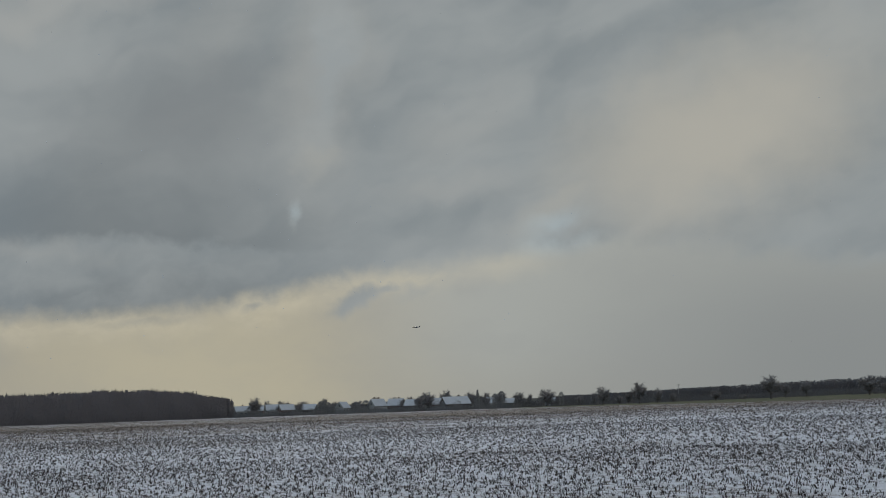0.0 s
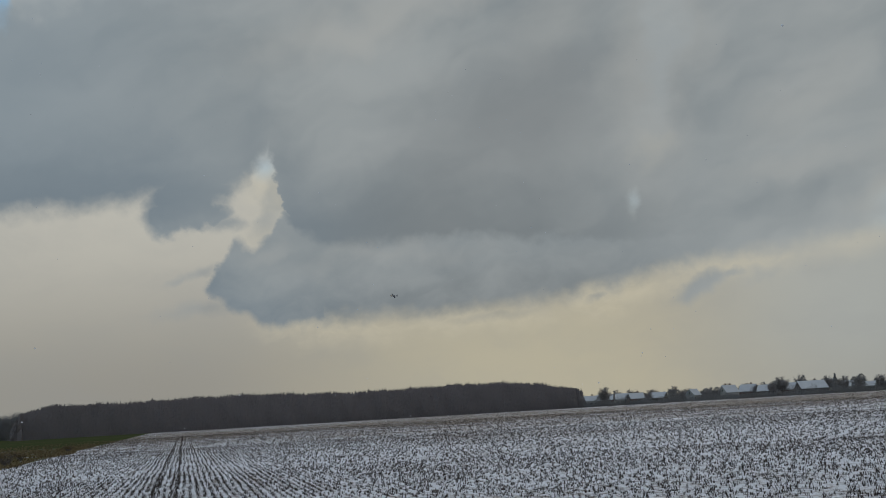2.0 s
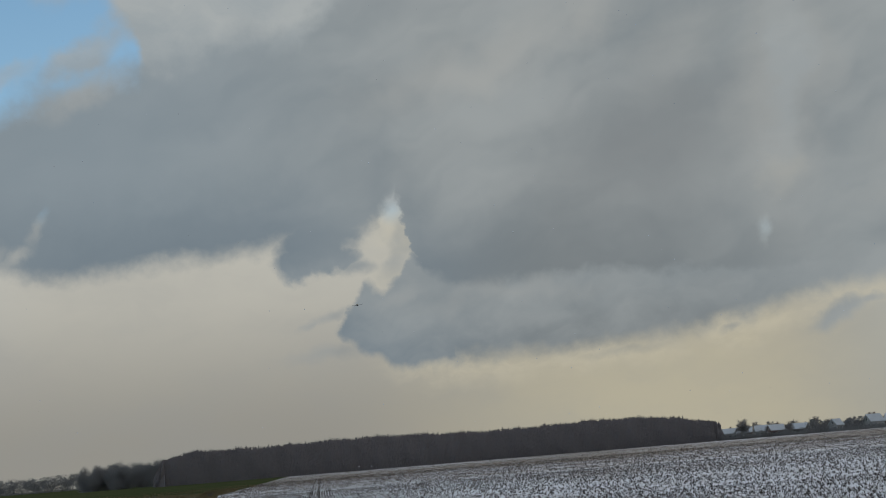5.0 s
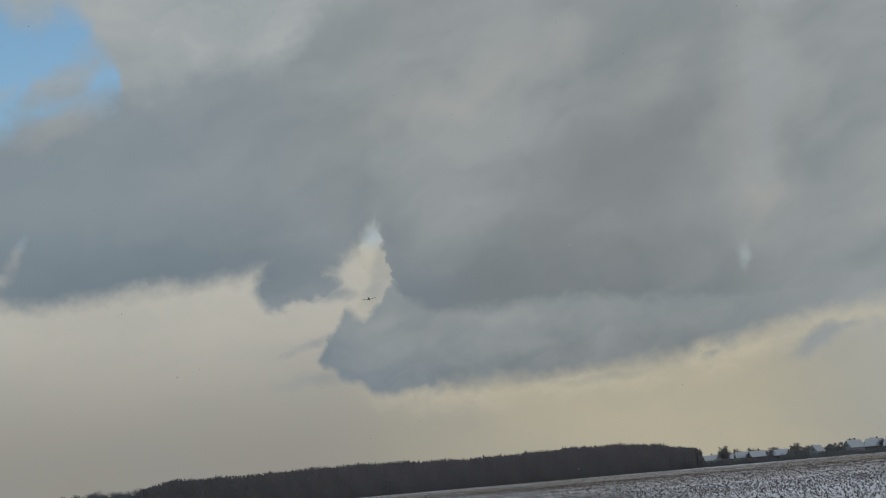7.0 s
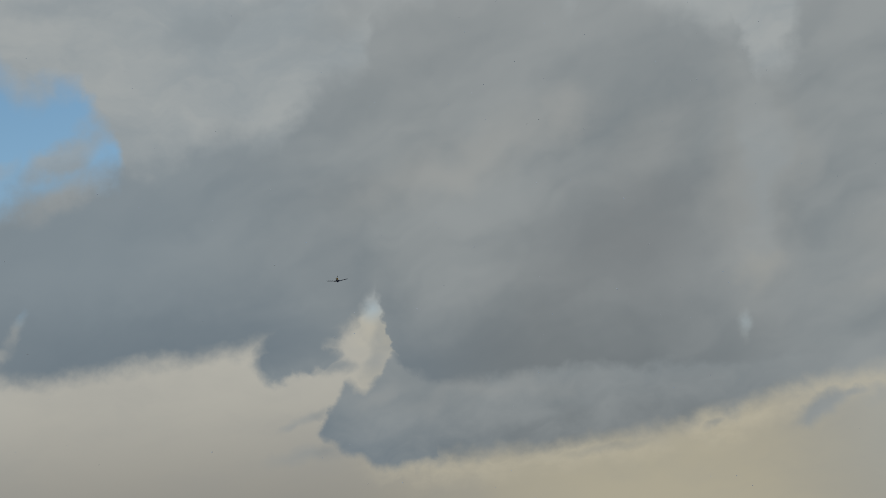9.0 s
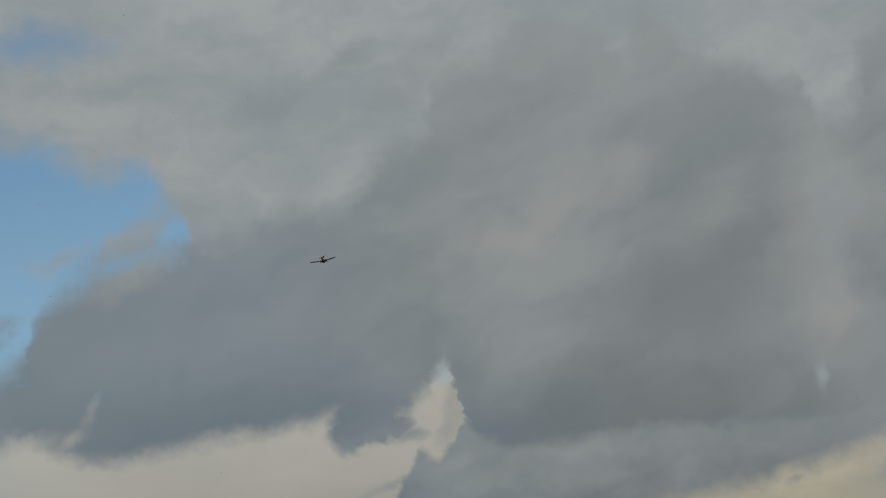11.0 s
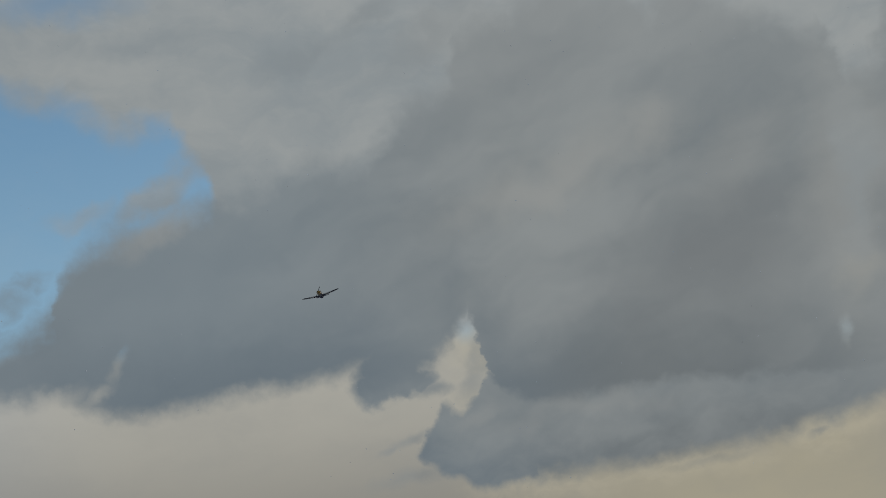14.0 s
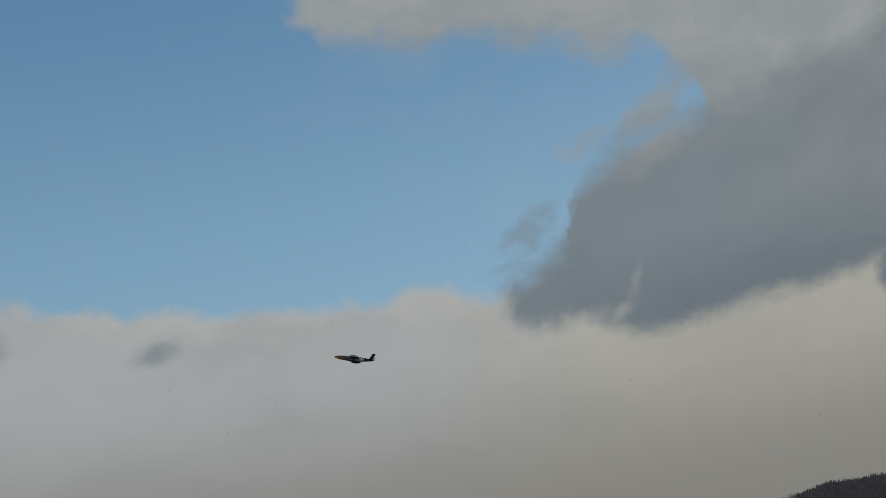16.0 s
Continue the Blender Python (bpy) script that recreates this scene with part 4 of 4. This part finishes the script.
def build_aeroplane():
    plane = tagged(new("model_aeroplane"), "yellow-nosed navy model fighter aeroplane with white and black wing stripes, flying", "model aeroplane")
    bm = bmesh.new()
    loft(bm, [ring(-0.03, 0.083, 0.094, 0.12), ring(-0.18, 0.075, 0.095, 0.105), ring(-0.32, 0.058, 0.078, 0.075), ring(-0.46, 0.038, 0.062, 0.045), ring(-0.60, 0.018, 0.050, 0.018), ring(-0.655, 0.006, 0.044, 0.004)])
    body = part("fuselage", bm, BODYPAINT, plane, "navy fuselage with white and black bands")
    bm = bmesh.new()
    loft(bm, [ring(0.34, 0.074, 0.077, 0.087), ring(0.20, 0.0825, 0.0855, 0.0955), ring(0.08, 0.085, 0.09, 0.115), ring(-0.03, 0.0835, 0.0945, 0.1205)])
    part("centre_section", bm, SILVER, plane, "dull silver centre fuselage")
    bm = bmesh.new()
    loft(bm, [ring(0.545, 0.046, 0.046, 0.046), ring(0.50, 0.058, 0.060, 0.066), ring(0.40, 0.069, 0.072, 0.082), ring(0.34, 0.0745, 0.0775, 0.0875)])
    cowl = part("engine_cowl", bm, YELLOW, plane, "yellow engine cowl")
    for side in (-1, 1):
        for i in range(6):
            bm = bmesh.new()
            box(bm, side * 0.068 - 0.012, 0.455 - i * 0.032, 0.022, side * 0.068 + 0.012, 0.473 - i * 0.032, 0.036, 0.003)
            part("exhaust_stub", bm, PROP, cowl)
    bm = bmesh.new()
    loft(bm, [ring(0.545, 0.045, 0.045, 0.045), ring(0.575, 0.038, 0.038, 0.038), ring(0.605, 0.026, 0.026, 0.026), ring(0.63, 0.010, 0.010, 0.010), ring(0.636, 0.002, 0.002, 0.002)])
    part("spinner", bm, YELLOW, plane, "yellow spinner")
    bm = bmesh.new()
    loft(bm, [[(x, y, z + 0.068) for x, y, z in ring(yy, w, t, 0.01, 12, 2.0)] for yy, w, t in ((0.155, 0.01, 0.005), (0.11, 0.045, 0.042), (0.05, 0.055, 0.066), (-0.03, 0.054, 0.068), (-0.12, 0.042, 0.050), (-0.20, 0.012, 0.016))])
    canopy = part("canopy", bm, CANOPY, plane, "clear bubble canopy")
    bm = bmesh.new()
    box(bm, -0.057, 0.095, 0.075, 0.057, 0.105, 0.122, 0.003)
    part("windscreen_frame", bm, SILVER, canopy)
    bm = bmesh.new()
    loft(bm, [[(x, y, z - 0.101) for x, y, z in ring(yy, w, 0.02, b, 12, 3.0)] for yy, w, b in ((0.06, 0.045, 0.028), (-0.02, 0.05, 0.048), (-0.14, 0.046, 0.046), (-0.26, 0.03, 0.012))])
    part("air_scoop", bm, NAVY, plane)
    for side in (-1, 1):
        rows = []
        for u in (0.0, 0.12, 0.4, 0.7, 0.92, 0.985, 1.0):
            chord = (0.34 - 0.185 * u) * (1.0 if u < 0.93 else (0.86 if u < 0.99 else 0.5))
            rows.append(foil(side * (0.05 + 0.70 * u), 0.185 - 0.075 * u - (0.0 if u < 0.93 else 0.02), chord, 0.17, -0.072 + 0.70 * u * math.tan(radians(6.5))))
        bm = bmesh.new()
        loft(bm, rows)
        wing = part("wing", bm, WINGPAINT, plane, "navy wing with white and black stripes")
        bm = bmesh.new()
        z = lambda u: -0.072 + 0.70 * u * math.tan(radians(6.5))
        a, b = 0.56, 0.90
        loft(bm, [foil(side * (0.05 + 0.70 * u), 0.185 - 0.075 * u - (0.34 - 0.185 * u) * 0.74, (0.34 - 0.185 * u) * 0.27, 0.10, z(u) + 0.003, 4) for u in (a, b)])
        part("aileron", bm, NAVY, wing)
        bm = bmesh.new()
        loft(bm, [foil(side * s, -0.505 - 0.04 * k, 0.125 - 0.055 * k, 0.09, 0.035, 5) for s, k in ((0.01, 0.0), (0.14, 0.5), (0.25, 1.0), (0.265, 1.3))])
        part("tailplane", bm, NAVY, plane)
        bm = bmesh.new()
        for k in range(2):
            box(bm, side * (0.12 + 0.03 * k) - 0.004, 0.165, -0.070 + 0.03 * k * 0.1, side * (0.12 + 0.03 * k) + 0.004, 0.215, -0.055)
        part("gun_barrels", bm, PROP, wing)
    bm = bmesh.new()
    loft(bm, [[(z2, y2, 0.045 + h) for h2, y2, z2 in foil(0, -0.50 - 0.55 * h, 0.165 - 0.35 * h, 0.07, 0.0, 5)] for h in (0.0, 0.07, 0.15, 0.185, 0.19)])
    fin = part("fin", bm, NAVY, plane)
    bm = bmesh.new()
    loft(bm, [[(z2, y2, 0.02 + h) for h2, y2, z2 in foil(0, -0.628 - 0.06 * h, 0.065 - 0.10 * h, 0.09, 0.0, 5)] for h in (0.0, 0.08, 0.16, 0.20)])
    part("rudder", bm, WHITE, fin, "white rudder")
    for side in (-1, 1):
        bm = bmesh.new()
        bmesh.ops.create_cone(bm, cap_ends=True, segments=20, radius1=0.042, radius2=0.040, depth=0.004, matrix=Matrix.Translation((side * 0.067, -0.255, 0.005)) @ Matrix.Rotation(radians(90), 4, "Y"))
        part("roundel", bm, WHITE, body, "white roundel")
    prop = new("propeller")
    prop.parent = plane
    for k in range(2):
        rows = []
        for u in (0.0, 0.15, 0.5, 0.8, 1.0):
            wide, twist = (0.018, 0.030, 0.036, 0.028, 0.008)[(0.0, 0.15, 0.5, 0.8, 1.0).index(u)], radians(60 - 42 * u)
            r = 0.03 + 0.185 * u
            rows.append([(r, math.sin(a) * 0.15 * wide * math.cos(twist) - math.cos(a) * wide * math.sin(twist) * 0.5, math.cos(a) * wide * math.cos(twist) * 0.5 + math.sin(a) * 0.15 * wide * math.sin(twist)) for a in [2 * math.pi * q / 8 for q in range(8)]])
        bm = bmesh.new()
        loft(bm, rows)
        bmesh.ops.rotate(bm, verts=bm.verts, cent=(0, 0, 0), matrix=Matrix.Rotation(math.pi * k, 3, "Y"))
        part("blade", bm, PROP, prop)
    return plane, prop


aeroplane, propeller = build_aeroplane()


# ---- falling snow ----
def build_flakes(count, box_size, seed):
    rng = np.random.default_rng(seed)
    c = np.column_stack([rng.uniform(-1, 1, count) * box_size[0], rng.uniform(6, box_size[1], count), rng.uniform(0, box_size[2], count)])
    s = rng.uniform(0.005, 0.013, count) * (0.6 + c[:, 1] / 40)
    shape = np.array([[1, 0, 0], [-1, 0, 0], [0, 1, 0], [0, -1, 0], [0, 0, 1], [0, 0, -1]], float)
    v = (c[:, None, :] + shape[None] * s[:, None, None]).reshape(-1, 3)
    tri = np.array([[0, 2, 4], [2, 1, 4], [1, 3, 4], [3, 0, 4], [2, 0, 5], [1, 2, 5], [3, 1, 5], [0, 3, 5]])
    f = (np.arange(count)[:, None, None] * 6 + tri[None]).reshape(-1, 3)
    ob = sheet_mesh("snowflakes", v.tolist(), f.tolist(), FLAKE)
    return tagged(ob, "sparse small snowflakes drifting down", "snow", kind="stuff")


flakes = [build_flakes(520, (30, 45, 34), 21), build_flakes(520, (30, 45, 34), 22)]


# ---- what moves ----
def flying(x, y, z, heading, bank, nose=0.0):
    return Matrix.Translation((x, y, z)) @ Matrix.Rotation(radians(-heading), 4, "Z") @ Matrix.Rotation(radians(nose), 4, "X") @ Matrix.Rotation(radians(bank), 4, "Y")


def spin(stops):
    """The propeller's turn, a tenth of a second a row, passing each stop at its angle."""
    a = stops[0][1]
    rows = [(0.0, pose(0, 0.565, 0, 0, a, 0))]
    for (t0, _), (t1, want) in zip(stops, stops[1:]):
        n = round((t1 - t0) * 10)
        total = n * 68
        total += (want - a - total + 90) % 180 - 90
        for k in range(1, n + 1):
            rows.append((round(t0 + k / 10, 1), pose(0, 0.565, 0, 0, a + total * k / n, 0)))
        a += total
    return rows


def motions():
    FLIGHT = [
        (0.00, flying(91.90, 193.96, 15.63, 295.4, -12.0, 0.0)),
        (0.50, flying(74.16, 200.24, 17.21, 288.3, -18.0, 0.0)),
        (1.00, flying(58.78, 204.10, 19.13, 280.1, -28.0, 0.0)),
        (1.50, flying(45.76, 207.26, 20.89, 268.5, -34.0, 0.0)),
        (2.00, flying(34.15, 208.40, 21.64, 255.3, -34.0, 0.0)),
        (2.50, flying(25.20, 209.53, 23.26, 240.9, -30.0, 0.0)),
        (3.00, flying(17.29, 206.18, 24.44, 224.8, -20.0, 0.0)),
        (3.50, flying(10.45, 198.48, 25.34, 211.0, -10.0, 0.0)),
        (6.00, flying(6.10, 155.49, 23.62, 187.2, 5.0, 0.0)),
        (6.50, flying(6.93, 141.34, 23.41, 186.8, -3.0, 0.0)),
        (7.00, flying(8.16, 132.35, 22.12, 187.5, 5.0, 0.0)),
        (7.50, flying(8.94, 121.42, 20.32, 189.2, 12.0, 0.0)),
        (8.00, flying(8.21, 109.29, 20.38, 189.3, 12.0, 0.0)),
        (8.50, flying(6.26, 99.13, 21.12, 188.6, 5.0, 0.0)),
        (9.00, flying(3.82, 89.79, 22.50, 186.4, 1.0, 0.0)),
        (9.50, flying(1.88, 83.35, 23.89, 184.3, 0.0, 0.0)),
        (10.00, flying(0.07, 78.93, 25.03, 183.1, 1.0, 0.0)),
        (10.20, flying(-0.41, 76.90, 24.84, 183.7, 2.0, 0.0)),
        (12.30, flying(-1.39, 66.19, 22.26, 184.8, 8.0, 0.0)),
        (12.50, flying(-1.27, 64.34, 21.44, 184.9, 8.0, 0.0)),
        (13.00, flying(-1.70, 60.28, 19.23, 183.4, 2.0, 0.0)),
        (13.50, flying(-2.08, 55.61, 17.28, 183.9, 2.0, 0.0)),
        (14.00, flying(-2.14, 50.57, 14.73, 186.6, 9.0, -1.0)),
        (14.25, flying(-2.72, 47.77, 13.38, 191.7, 11.0, -2.0)),
        (14.50, flying(-3.25, 44.92, 12.14, 204.0, 12.0, -3.0)),
        (14.75, flying(-5.21, 41.33, 11.25, 207.8, 13.0, -3.5)),
        (15.00, flying(-6.67, 37.64, 10.63, 211.8, 12.0, -4.0)),
        (15.25, flying(-8.94, 36.69, 10.32, 210.3, 7.0, -3.0)),
        (15.50, flying(-11.29, 35.54, 10.11, 210.4, 5.0, -2.0)),
        (15.75, flying(-13.83, 36.32, 9.88, 223.2, -1.0, 5.0)),
        (16.00, flying(-17.45, 38.33, 9.98, 241.7, -6.0, 14.5)),
    ]
    walk(aeroplane, FLIGHT)
    walk(propeller, spin([(0.0, 20), (9.5, 45), (12.5, 165), (14.5, 20), (15.0, 30), (15.5, 130), (16.0, 0)]))
    for k, ob in enumerate(flakes):
        drift, fall = (-0.9, 0.7)[k], (0.85, 1.1)[k]
        walk(ob, [(t, pose(drift * (t - 8), 0.15 * t, 4 - fall * t)) for t in (0.0, 5.0, 11.0, 16.0)])


motions()
